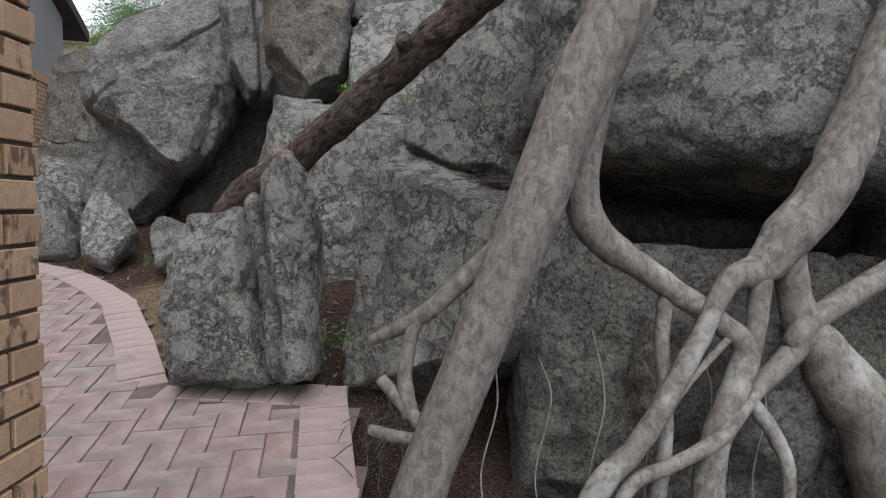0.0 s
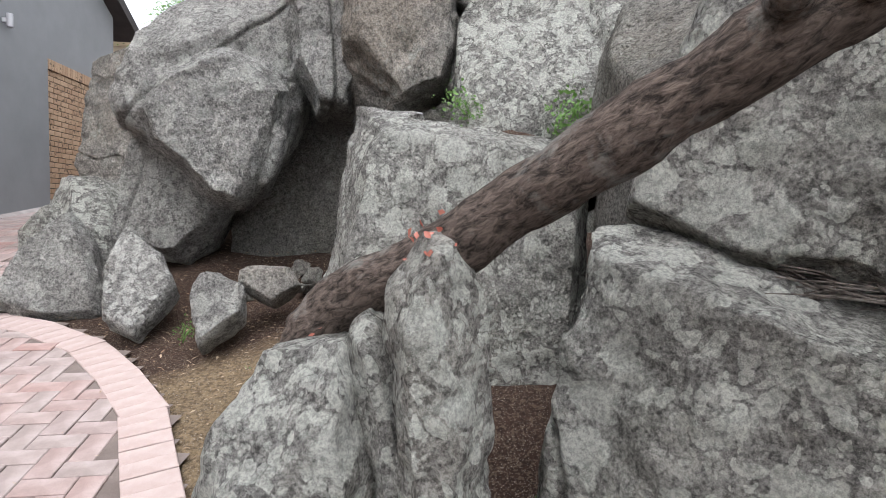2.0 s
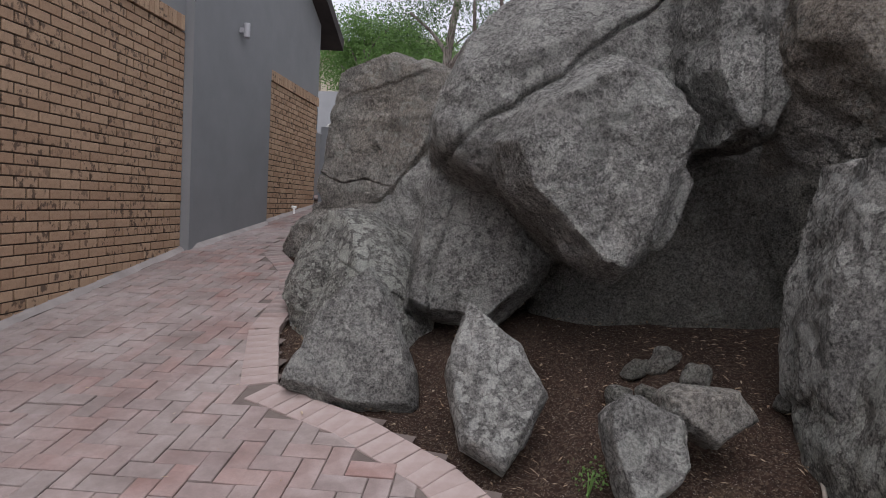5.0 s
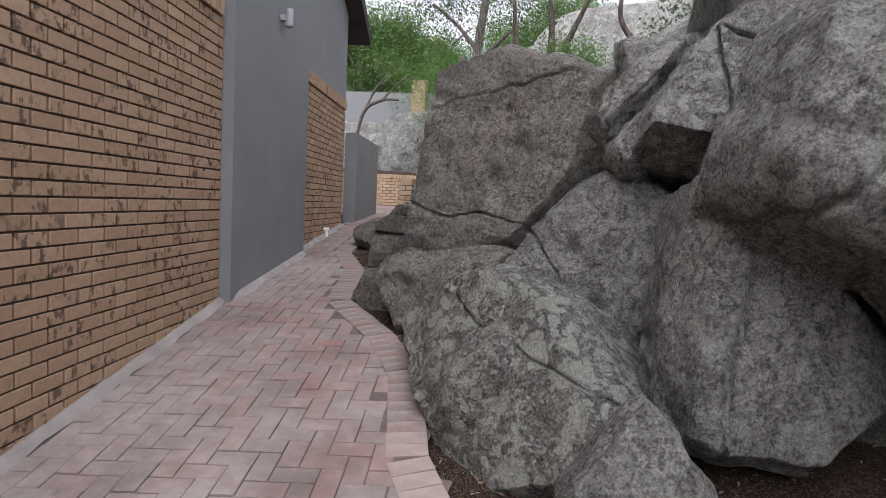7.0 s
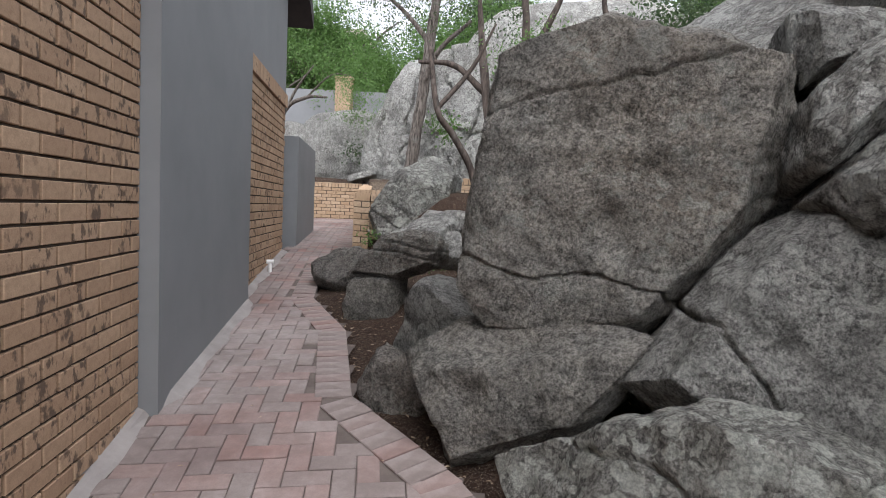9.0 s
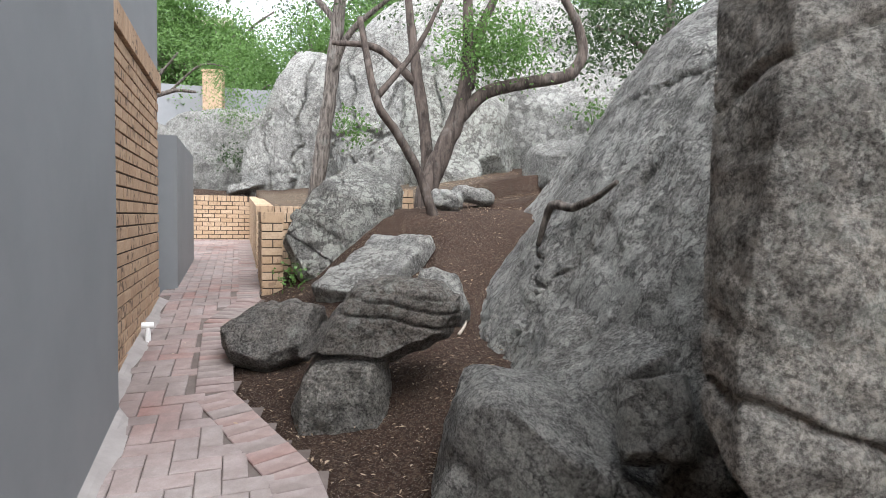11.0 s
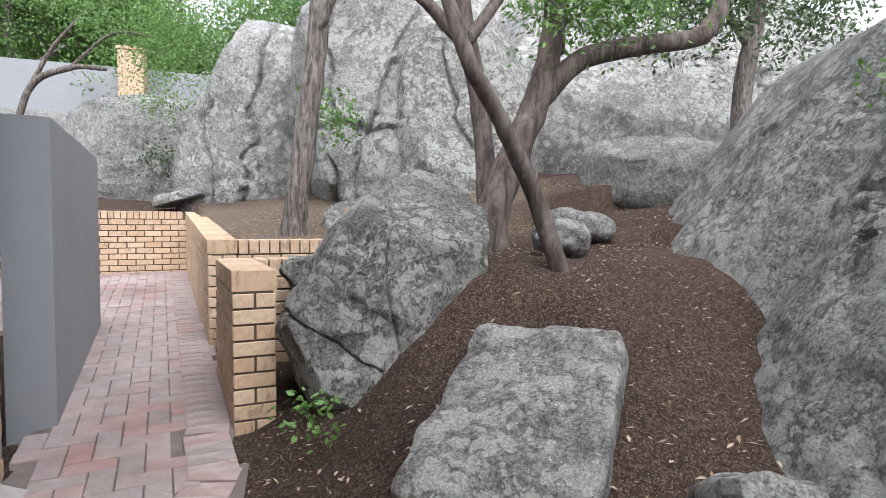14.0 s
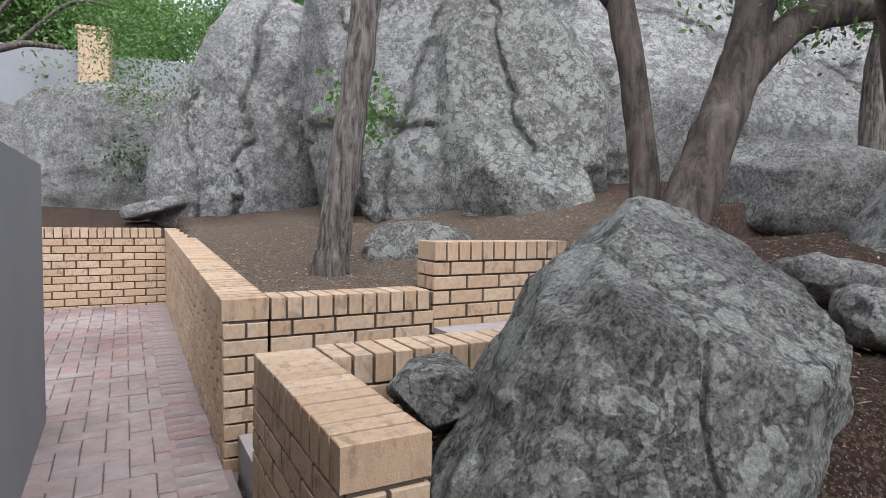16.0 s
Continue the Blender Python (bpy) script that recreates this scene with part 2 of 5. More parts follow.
TREE_BARK = bark_material("tree_bark", (0.05, 0.042, 0.036), (0.23, 0.20, 0.175), 0.05, 30, 0.2, 0.14)
DARK_BARK = bark_material("dark_bark", (0.04, 0.032, 0.028), (0.125, 0.10, 0.085), 0.02, 14, 0.1)
LEAF = leaf_material("green_leaf", (0.07, 0.15, 0.03), (0.15, 0.27, 0.07))
LEAF_DARK = leaf_material("dark_leaf", (0.03, 0.065, 0.02), (0.085, 0.13, 0.05))
RED_LEAF = leaf_material("red_leaf", (0.35, 0.09, 0.06), (0.48, 0.20, 0.15))
WHITE = plain_material("white_plastic", (0.75, 0.75, 0.73), (0.8, 0.8, 0.78), 0.4)
STEEL = plain_material("grey_metal", (0.3, 0.3, 0.31), (0.4, 0.4, 0.41), 0.35, spec=0.6)
BEIGE = plain_material("beige_plaster", (0.55, 0.49, 0.40), (0.62, 0.56, 0.47), 0.85)
TWIG = plain_material("dry_twig", (0.30, 0.25, 0.20), (0.5, 0.44, 0.38), 0.9, 12)
DRY_LEAF = leaf_material("dry_leaf", (0.30, 0.20, 0.12), (0.5, 0.40, 0.28))


# ---- helpers ----
YAW = 11.7
DX, DY = -math.sin(radians(YAW)), math.cos(radians(YAW))


def plan(s, w, z=0.0):
    """A place by the house: s metres along its wall, w metres out from it."""
    return Vector((-6.68 + s * DX + w * DY, 6.9 + s * DY - w * DX, z))


def to_plan(x, y):
    dx, dy = x + 6.68, y - 6.9
    return dx * DX + dy * DY, dx * DY - dy * DX


def path_height(y):
    return float(np.interp(y, (-3, 1.92, 6.4, 7.15, 11.6, 14.5, 18.1, 30), (-0.4, 0.105, 0.82, 0.94, 1.40, 1.55, 1.70, 1.8)))


def mesh_object(name, verts, faces, material, parent=None, smooth=False, label=""):
    me = bpy.data.meshes.new(name)
    me.from_pydata([tuple(v) for v in verts], [], faces)
    me.materials.append(material)
    if smooth:
        me.polygons.foreach_set("use_smooth", [True] * len(me.polygons))
    me.update()
    ob = new(name, me)
    if parent is not None:
        ob.parent = parent
    if label:
        ob["label"] = label
    return ob


def part(name, bm, material, parent, label=""):
    me = bpy.data.meshes.new(name)
    bm.to_mesh(me)
    bm.free()
    me.materials.append(material)
    ob = new(name, me)
    ob.parent = parent
    if label:
        ob["label"] = label
    return ob


BOX_FACES = [(0, 3, 2, 1), (4, 5, 6, 7), (0, 1, 5, 4), (1, 2, 6, 5), (2, 3, 7, 6), (3, 0, 4, 7)]


def box_bm(x0, x1, y0, y1, z0, z1, bevel=0.006):
    bm = bmesh.new()
    vs = [bm.verts.new(p) for p in ((x0, y0, z0), (x1, y0, z0), (x1, y1, z0), (x0, y1, z0), (x0, y0, z1), (x1, y0, z1), (x1, y1, z1), (x0, y1, z1))]
    for f in BOX_FACES:
        bm.faces.new([vs[k] for k in f])
    if bevel:
        bmesh.ops.bevel(bm, geom=bm.edges[:], offset=bevel, segments=2, affect="EDGES")
    return bm


def plan_prism(name, corners, bottoms, tops, material, label="", kind="structure", category="wall"):
    """An upright block over corners (s, w) of the house's plan, with a bottom and a top height at each corner."""
    k = len(corners)
    verts = [plan(s, w, z) for (s, w), z in zip(corners, bottoms)] + [plan(s, w, z) for (s, w), z in zip(corners, tops)]
    faces = [tuple(range(k))[::-1], tuple(range(k, 2 * k))] + [(a, (a + 1) % k, k + (a + 1) % k, k + a) for a in range(k)]
    ob = mesh_object(name, verts, faces, material)
    bm = bmesh.new()
    bm.from_mesh(ob.data)
    bmesh.ops.recalc_face_normals(bm, faces=bm.faces[:])
    bm.to_mesh(ob.data)
    bm.free()
    return tagged(ob, label, category, kind=kind)


def slab_plan(name, s0, s1, w0, w1, z0, z1, material, label="", z0b=None, z1b=None, category="wall"):
    z0b, z1b = (z0 if z0b is None else z0b), (z1 if z1b is None else z1b)
    return plan_prism(name, [(s0, w0), (s1, w0), (s1, w1), (s0, w1)], [z0, z0b, z0b, z0], [z1, z1b, z1b, z1], material, label, category=category)


def tube(points, radii, sides=12, rough=0.0, seed=0, per=6):
    """Verts and faces of a limb through the points, smoothed, with an uneven skin."""
    P = [Vector(p) for p in points]
    P = [P[0] * 2 - P[1]] + P + [P[-1] * 2 - P[-2]]
    R = [radii[0]] + list(radii) + [radii[-1]]
    line, rad = [], []
    for k in range(1, len(P) - 2):
        for j in range(per + (k == len(P) - 3)):
            t = j / per
            a, b, c, d = P[k - 1], P[k], P[k + 1], P[k + 2]
            line.append(0.5 * ((2 * b) + (c - a) * t + (2 * a - 5 * b + 4 * c - d) * t * t + (3 * b - a - 3 * c + d) * t ** 3))
            rad.append(R[k] * (1 - t) + R[k + 1] * t)
    verts, faces = [], []
    side = Vector((0.31, 0.77, 0.21))
    for k, (p, r) in enumerate(zip(line, rad)):
        ahead = (line[min(k + 1, len(line) - 1)] - line[max(k - 1, 0)]).normalized()
        side = (side - ahead * side.dot(ahead)).normalized()
        up = ahead.cross(side)
        for j in range(sides):
            a = 2 * math.pi * j / sides
            q = p + (side * math.cos(a) + up * math.sin(a)) * r
            k2 = 1 + rough * (noise.noise(q * (0.55 / max(r, 0.02)) + Vector((seed, 0, 0))) + 0.5 * noise.noise(q * (1.6 / max(r, 0.02))))
            verts.append(p + (q - p) * k2)
    n = len(line)
    for k in range(n - 1):
        for j in range(sides):
            a, b = k * sides + j, k * sides + (j + 1) % sides
            faces.append((a, b, b + sides, a + sides))
    faces.append(tuple(range(sides))[::-1])
    faces.append(tuple((n - 1) * sides + j for j in range(sides)))
    return verts, faces


def limb(name, points, radii, material, parent=None, sides=12, rough=0.15, seed=0, label="", per=6):
    v, f = tube(points, radii, sides, rough, seed, per)
    return mesh_object(name, v, f, material, parent, True, label)


def leaves(name, centres, spread, count, size, material, parent, seed, flat=0.7, narrow=0.45):
    """A crown of many small leaves in clumps round the centres."""
    rng = np.random.default_rng(seed)
    verts, faces = [], []
    for c in centres:
        twigs = [Vector(c) + Vector(rng.normal(0, 1, 3) * spread * np.array((1, 1, flat))) for _ in range(max(2, count // 14))]
        for tw in twigs:
            for _ in range(14):
                p = tw + Vector(rng.normal(0, 1, 3)) * size * 1.7
                a = Vector(rng.normal(0, 1, 3))
                a.z -= 0.3
                a.normalize()
                b = a.cross(Vector(rng.normal(0, 1, 3))).normalized()
                L = size * rng.uniform(0.6, 1.2)
                k = len(verts)
                nrm = a.cross(b)
                verts += [p, p + a * L * 0.5 + b * L * narrow * 0.5 + nrm * L * 0.06, p + a * L, p + a * L * 0.5 - b * L * narrow * 0.5 + nrm * L * 0.06]
                faces += [(k, k + 1, k + 2, k + 3)]
    return mesh_object(name, verts, faces, material, parent)


ICO = {}


def ico(level):
    if level not in ICO:
        bm = bmesh.new()
        bmesh.ops.create_icosphere(bm, subdivisions=level, radius=1.0)
        bm.verts.ensure_lookup_table()
        ICO[level] = (np.array([v.co[:] for v in bm.verts]), [tuple(v.index for v in f.verts) for f in bm.faces])
        bm.free()
    return ICO[level]


def rock(label, centre, size, turn=(0, 0, 0), material=None, seed=1, square=3.5, cuts=(), random_cuts=10, rough=0.05, cracks=(), taper=(0, 0), level=6, name="boulder", group="granite boulders", sides=()):
    """A weathered boulder: a rounded block of the given size, cut flat along planes (nx, ny, nz, d of the half size),
    tapered towards its top, dressed to flat sides (angle round its own y axis, metres out), split by cracks (nx, ny, nz, d, width in metres, depth in metres) and roughened."""
    u, faces = ico(level)
    half = np.array(size) / 2
    r = (np.abs(u) ** square).sum(1) ** (-1 / square)
    p = u * r[:, None]
    p[:, 0] *= 1 - taper[0] * (p[:, 2] + 1) / 2
    p[:, 1] *= 1 - taper[1] * (p[:, 2] + 1) / 2
    rng = np.random.default_rng(seed)
    planes = [(np.array(c[:3], float), c[3]) for c in cuts]
    for _ in range(random_cuts):
        planes.append((rng.normal(0, 1, 3), rng.uniform(0.84, 1.12)))
    for nrm, d in planes:
        nrm = nrm / np.linalg.norm(nrm)
        over = np.maximum(p @ nrm - d, 0)
        p = p - np.outer(over * 0.985, nrm)
    p = p * half
    for angle, d in sides:
        nrm = np.array((math.cos(radians(angle)), 0.0, math.sin(radians(angle))))
        face_ward = np.array((0.0, -0.45, 0.0)) + nrm
        face_ward /= np.linalg.norm(face_ward)
        p = p - np.outer(np.maximum(p @ nrm - d, 0), nrm)
        p = p - np.outer(np.maximum(p @ face_ward - (d * 0.912 + 0.1 * size[1]), 0), face_ward)
    big = half.mean()
    out = u / half
    out = out / np.linalg.norm(out, axis=1)[:, None]
    lump = fbm(p / big * 1.1 + seed * 3.1, seed, 3) * rough * big * 1.2
    q = p * 2.6 + seed
    ledge = np.abs(fbm(q * np.array((1, 1, 1.5)), seed + 5, 3))
    fine = fbm(p * 9 + seed, seed + 9, 3) * 0.014 + np.minimum(fbm(p * 4 + seed, seed + 13, 4), 0.1) * 0.035
    p = p + out * (lump - np.minimum(ledge, 0.12) * -rough * big * 0.9 + fine)[:, None]
    for nx, ny, nz, d, width, depth in cracks:
        nrm = np.array((nx, ny, nz), float)
        nrm /= np.linalg.norm(nrm)
        off = p @ nrm - d * big + 0.09 * big * fbm(p * 2.4, seed + 2, 5)
        p = p - out * (depth * np.exp(-(off / width) ** 2))[:, None]
    me = bpy.data.meshes.new(name)
    me.from_pydata(p.tolist(), [], faces)
    me.polygons.foreach_set("use_smooth", [True] * len(me.polygons))
    me.materials.append(material or GREY)
    ob = new(name, me)
    ob.matrix_world = pose(*centre, *turn)
    return tagged(ob, label, "boulder" if name == "boulder" else "rock", group)


# ---- ground ----
def smooth_step(a, b, x):
    t = min(1, max(0, (x - a) / (b - a)))
    return t * t * (3 - 2 * t)


# right-hand edge of the paving, walked from the near end to the garden wall
EDGE = [(0.22, -3.0), (0.2, 0.99), (0.0, 1.92), (-0.92, 1.97), (-1.25, 2.5), (-1.73, 3.2), (-2.07, 3.53), (-2.52, 3.9), (-3.1, 4.18), (-3.75, 4.36),
        (-4.25, 5.15), (-4.54, 6.0), (-4.93, 6.6), (-5.6, 7.3), (-5.95, 8.5), (-6.5, 9.4), (-6.84, 10.9), (-6.72, 11.6), (-6.82, 12.05)]
PAVED = EDGE + [tuple(plan(s, w)[:2]) for s, w in ((5.2, 0.94), (11.6, 0.94), (11.6, -1.6), (8.0, -1.6), (8.0, 0.0), (-9.5, 0.0))] + [(-4.6, -3.0)]


def inside(x, y, poly):
    hit = False
    for (ax, ay), (bx, by) in zip(poly, poly[1:] + poly[:1]):
        if (ay > y) != (by > y) and x < (bx - ax) * (y - ay) / (by - ay) + ax:
            hit = not hit
    return hit


def edge_distance(x, y):
    best = 9e9
    for (ax, ay), (bx, by) in zip(EDGE, EDGE[1:]):
        dx, dy = bx - ax, by - ay
        t = min(1, max(0, ((x - ax) * dx + (y - ay) * dy) / (dx * dx + dy * dy)))
        best = min(best, math.hypot(x - ax - t * dx, y - ay - t * dy))
    return best


def ground_height(x, y):
    s, w = to_plan(x, y)
    base = path_height(y)
    if inside(x, y, PAVED):
        return base - 0.07
    off = edge_distance(x, y)
    if 5.2 < s < 11.76 and w < 1.06:
        return base - 0.07
    if s > 11.74:
        return 2.42 + 0.13 * min(max(0, s - 11.8), 40) + max(0, min(w, 20) - 3) * 0.10 + 0.35 * smooth_step(1, 5, w)
    if y < 1.9 and x > -0.4:
        return base - 0.06 - 0.12 * smooth_step(0, 0.6, off)
    if s > 7.04 and w > 1.06:
        z = 2.22 + 0.09 * min(6, s - 6.9) * 0.8 + 0.14 * smooth_step(1, 5, w) * 3
        return z + max(0, s - 10) * 0.10 + max(0, min(w, 20) - 3) * 0.12
    if s > 5.25 and w > 1.06:
        return 1.55 + 0.75 * smooth_step(1.7, 3.2, w) + max(0, min(w, 20) - 3) * 0.15
    rise = 0.68 * smooth_step(2.8, 4.8, s) + 0.22
    z = base - 0.035 + rise * smooth_step(0.05, 1.4, off) * (1 if w > 0 else 0)
    z -= 0.45 * math.exp(-((x + 5.5) ** 2 + (y - 11.5) ** 2) / 0.09)
    if off > 3 and w > 0:
        z += 0.12 * min(off - 3, 20)
    return z


def build_ground():
    def axis(lo, hi, step, reach):
        near = list(np.arange(lo, hi + 1e-6, step))
        far = [1, 2, 4, 8, 16, 35, 80, 160, 400]
        return [lo - f for f in reversed(far) if f <= reach] + near + [hi + f for f in far if f <= reach]
    xs, ys = axis(-10, 3, 0.08, 400), axis(-3, 22, 0.08, 400)
    verts = []
    for y in ys:
        for x in xs:
            z = ground_height(x, y)
            z += 0.025 * noise.noise(Vector((x * 2.3, y * 2.3, 0))) + 0.012 * noise.noise(Vector((x * 7, y * 7, 3)))
            verts.append((x, y, z))
    k = len(xs)
    faces = [(j * k + i, j * k + i + 1, (j + 1) * k + i + 1, (j + 1) * k + i) for j in range(len(ys) - 1) for i in range(k - 1)]
    return tagged(mesh_object("ground", verts, faces, SOIL, None, True), "brown soil strewn with leaf litter and gravel", "ground", kind="structure")


ground = build_ground()


# ---- house ----
slab_plan("wall_house_front", -9.5, 0, -0.24, -0.012, -0.8, 3.32, MORTAR, "long face-brick house wall in tan brick")
slab_plan("wall_house_rear", 2.25, 4.85, -0.24, -0.012, 0.6, 3.32, MORTAR, "tan face-brick house wall beside the path")
plan_prism("wall_plaster_pier", [(0, -0.24), (2.25, -0.24), (2.25, 0.1), (0, 0.1)], [0.5] * 4, [7.1, 6.05, 6.05, 7.1], PLASTER, "dark grey plastered projecting wall panel")
plan_prism("wall_gable_front", [(-9.5, -0.24), (-7.6, -0.24), (0, -0.24), (0, 0.0), (-7.6, 0.0), (-9.5, 0.0)], [3.49] * 6, [3.56, 3.6, 7.1, 7.1, 3.6, 3.56], PLASTER, "grey plastered gable above the brickwork")
plan_prism("wall_gable_rear", [(2.25, -0.24), (4.85, -0.24), (4.85, 0.0), (2.25, 0.0)], [3.49] * 4, [6.05, 4.86, 4.86, 6.05], PLASTER, "grey plastered gable above the brickwork")
slab_plan("wall_recess", 4.85, 11.9, -1.8, -1.62, 0.8, 3.4, PLASTER, "grey plastered wall set back behind the screen")
slab_plan("wall_house_end", 4.62, 4.84, -1.7, -0.25, 0.8, 3.7, PLASTER, "grey plastered end of the house")
slab_plan("wall_reveal", 4.85, 4.93, -0.24, -0.02, 0.8, 3.3, PLASTER, "narrow grey plaster reveal at the end of the brickwork")
plan_prism("roof", [(-9.5, -5), (0.0, -5), (0.0, 0.26), (-9.5, 0.26)], [3.6, 7.12, 7.12, 3.6], [3.82, 7.34, 7.34, 3.82], ROOF, "dark roof", category="roof")
plan_prism("roof_eave", [(0.0, -5), (5.55, -5), (5.55, 0.26), (0.0, 0.26)], [7.12, 4.58, 4.58, 7.12], [7.34, 4.80, 4.80, 7.34], ROOF, "dark brown roof verge overhanging the gable", category="roof")
slab_plan("screen_wall", 5.5, 7.9, -0.12, 0.1, 1.0, 3.03, PLASTER, "free-standing grey plastered screen wall")


def garden_wall_core(name, s0, s1, w0, w1, z0, z1, label, z1b=None):
    z1b = z1 if z1b is None else z1b
    return slab_plan(name, s0 + 0.012, s1 - 0.012, w0 + 0.012, w1 - 0.012, z0, z1 - 0.02, MORTAR, label, None, z1b - 0.02)


back_wall = garden_wall_core("wall_garden_back", 11.62, 11.84, -1.6, 0.93, 1.2, 2.60, "low tan face-brick garden wall closing the path")
terrace_wall = garden_wall_core("wall_terrace", 6.93, 11.84, 0.93, 1.15, 1.2, 2.34, "low tan face-brick retaining wall along the path", 2.60)
terrace_leg = garden_wall_core("wall_terrace_return", 6.93, 7.15, 1.16, 2.1, 1.2, 2.34, "low tan face-brick wall beside the garden step")
step_wall = garden_wall_core("wall_step_upper", 6.93, 7.15, 2.1, 3.1, 1.2, 2.62, "higher end of the tan face-brick garden wall")
near_leg = garden_wall_core("wall_planter", 5.12, 6.15, 0.93, 1.15, 1.0, 2.25, "low tan face-brick planter wall with brick-on-edge coping")
planter_leg = garden_wall_core("wall_planter_return", 5.93, 6.15, 1.16, 2.2, 1.2, 2.25, "short tan face-brick return of the planter wall")
slab_plan("step_landing", 6.16, 6.92, 1.0, 2.1, 1.2, 1.66, CEMENT, "pale cement landing between the garden walls", category="step")
slab_plan("step_upper", 6.16, 6.92, 2.1, 2.9, 1.2, 2.12, CEMENT, "pale cement upper step between the garden walls", category="step")
entrance_pier = mesh_object("wall_entrance_brick", [(x, y, z) for z in (-0.6, 3.2) for x, y in ((-0.9, -3), (-0.60, -3), (-0.60, 0.575), (-0.9, 0.575))], BOX_FACES, MORTAR)
tagged(entrance_pier, "tan face-brick wall end at the entrance", "wall", kind="structure")


# ---- boulders at the entrance ----
rock("weathered granite lump with a dark lichen cap standing on the paving", (-0.62, 1.91, 0.56), (0.56, 0.5, 0.86), (-3, 0, 6), LICHEN, 11, 8, sides=[(-174, 0.284), (-167, 0.305), (-91, 0.428), (9, 0.215), (24, 0.285), (104, 0.391), (153, 0.259), (159, 0.25)], random_cuts=2, rough=0.02, level=7)
rock("thin split granite flake wedged between two halves", (-0.37, 1.93, 0.59), (0.25, 0.42, 0.93), (-3, 0, 6), LICHEN, 12, 8, sides=[(-172, 0.069), (-91, 0.461), (-3, 0.131), (16, 0.097), (39, 0.241), (127, 0.411)], random_cuts=1, rough=0.02, level=6)
rock("tall upright granite slab with a pointed top", (-0.26, 1.89, 0.7), (0.29, 0.5, 1.11), (-3, 0, 6), LICHEN, 13, 8, sides=[(-173, 0.106), (-83, 0.545), (3, 0.118), (25, 0.26), (95, 0.548), (143, 0.361), (169, 0.2)], random_cuts=2, rough=0.02, level=7)
rock("square granite block crusted with lichen", (-0.35, 3.83, 0.72), (1.44, 1.3, 2.1), (-6, 0, 6), LICHEN, 14, 10, sides=[(-172, 0.705), (-83, 0.974), (-3, 0.679), (82, 1.016), (88, 1.033), (156, 0.86), (169, 0.719)], random_cuts=1, rough=0.02, level=7)
rock("pale split granite block at the corner of the cave", (-0.85, 4.19, 1.37), (0.55, 0.7, 1.12), (-4, 0, 8), PALE, 15, 8, sides=[(-87, 0.541), (-23, 0.049), (84, 0.549), (106, 0.55), (170, 0.256), (177, 0.247)], random_cuts=3, rough=0.03)
rock("cracked granite block with lichen rosettes", (0.69, 2.09, 0.56), (1.22, 1.0, 1.42), (-8, 0, -38), LICHEN, 16, 8, sides=[(-175, 0.63), (-68, 0.441), (4, 0.594), (38, 0.67), (75, 0.578), (91, 0.717), (174, 0.608), (177, 0.598)], random_cuts=2, rough=0.02, cracks=[(1, 0.05, 0.2, -0.78, 0.012, 0.09)], level=7)
rock("upright granite face above the ledge", (0.81, 2.43, 1.69), (0.88, 1.0, 1.32), (-5, 0, -33), LICHEN, 17, 8, sides=[(-175, 0.471), (-113, 0.588), (-97, 0.608), (-18, 0.525), (10, 0.372), (74, 0.614), (157, 0.326), (169, 0.355)], random_cuts=3, rough=0.03, level=7)
rock("tall weathered granite face behind the ledge", (0.5, 4.75, 2.1), (1.9, 1.1, 1.7), (-5, 0, 5), LICHEN, 18, 4, [], 7, 0.06, [(1, 0, 0.3, 0.1, 0.03, 0.08)])
rock("huge overhanging granite boulder with a flat underside", (2.1, 2.0, 1.96), (2.2, 1.6, 1.85), (-8, 6, -14), LICHEN, 19, 9, [(-0.8, -0.5, 0.3, 1.1), (0, -0.7, 0.6, 0.98)], 4, 0.03, level=7)
# Shade below and behind the overhang is coloured into this face and backing mass.
rock("dark lower granite face under the overhang", (2.0, 1.68, 0.0), (2.4, 1.2, 1.55), (-12, 3, -6), SHADE_DARK, 20, 6, [(0, -1, 0.3, 0.95)], 6, 0.035, [(1, 0, 0.3, 0.35, 0.02, 0.06)], level=7)
rock("granite mass behind the overhang, coloured dark as shade", (2.1, 3.3, 1.2), (3.4, 1.6, 3.0), (0, 0, -8), SHADE_DARK, 24, 5, [], 6, 0.04)
rock("ochre-stained granite wedge among the roots", (1.55, 1.25, 0.30), (0.7, 0.4, 0.7), (0, 14, -20), WARM, 21, 4, [], 8, 0.05)
# The same shade-darkened granite, behind the roots.
rock("grey granite boulder behind the roots", (2.9, 1.3, 0.7), (1.2, 1.3, 2.1), (0, 5, 0), SHADE_DARK, 22, 4, [], 6, 0.05)

tagged(rock("", (-0.2, 4.35, 1.52), (1.5, 1.2, 0.5), (-6, 2, 6), SOIL, 23, 5, [], 3, 0.05, name="soil_bank", group=""), "bank of dark soil and leaf litter on the rock ledge", "soil")


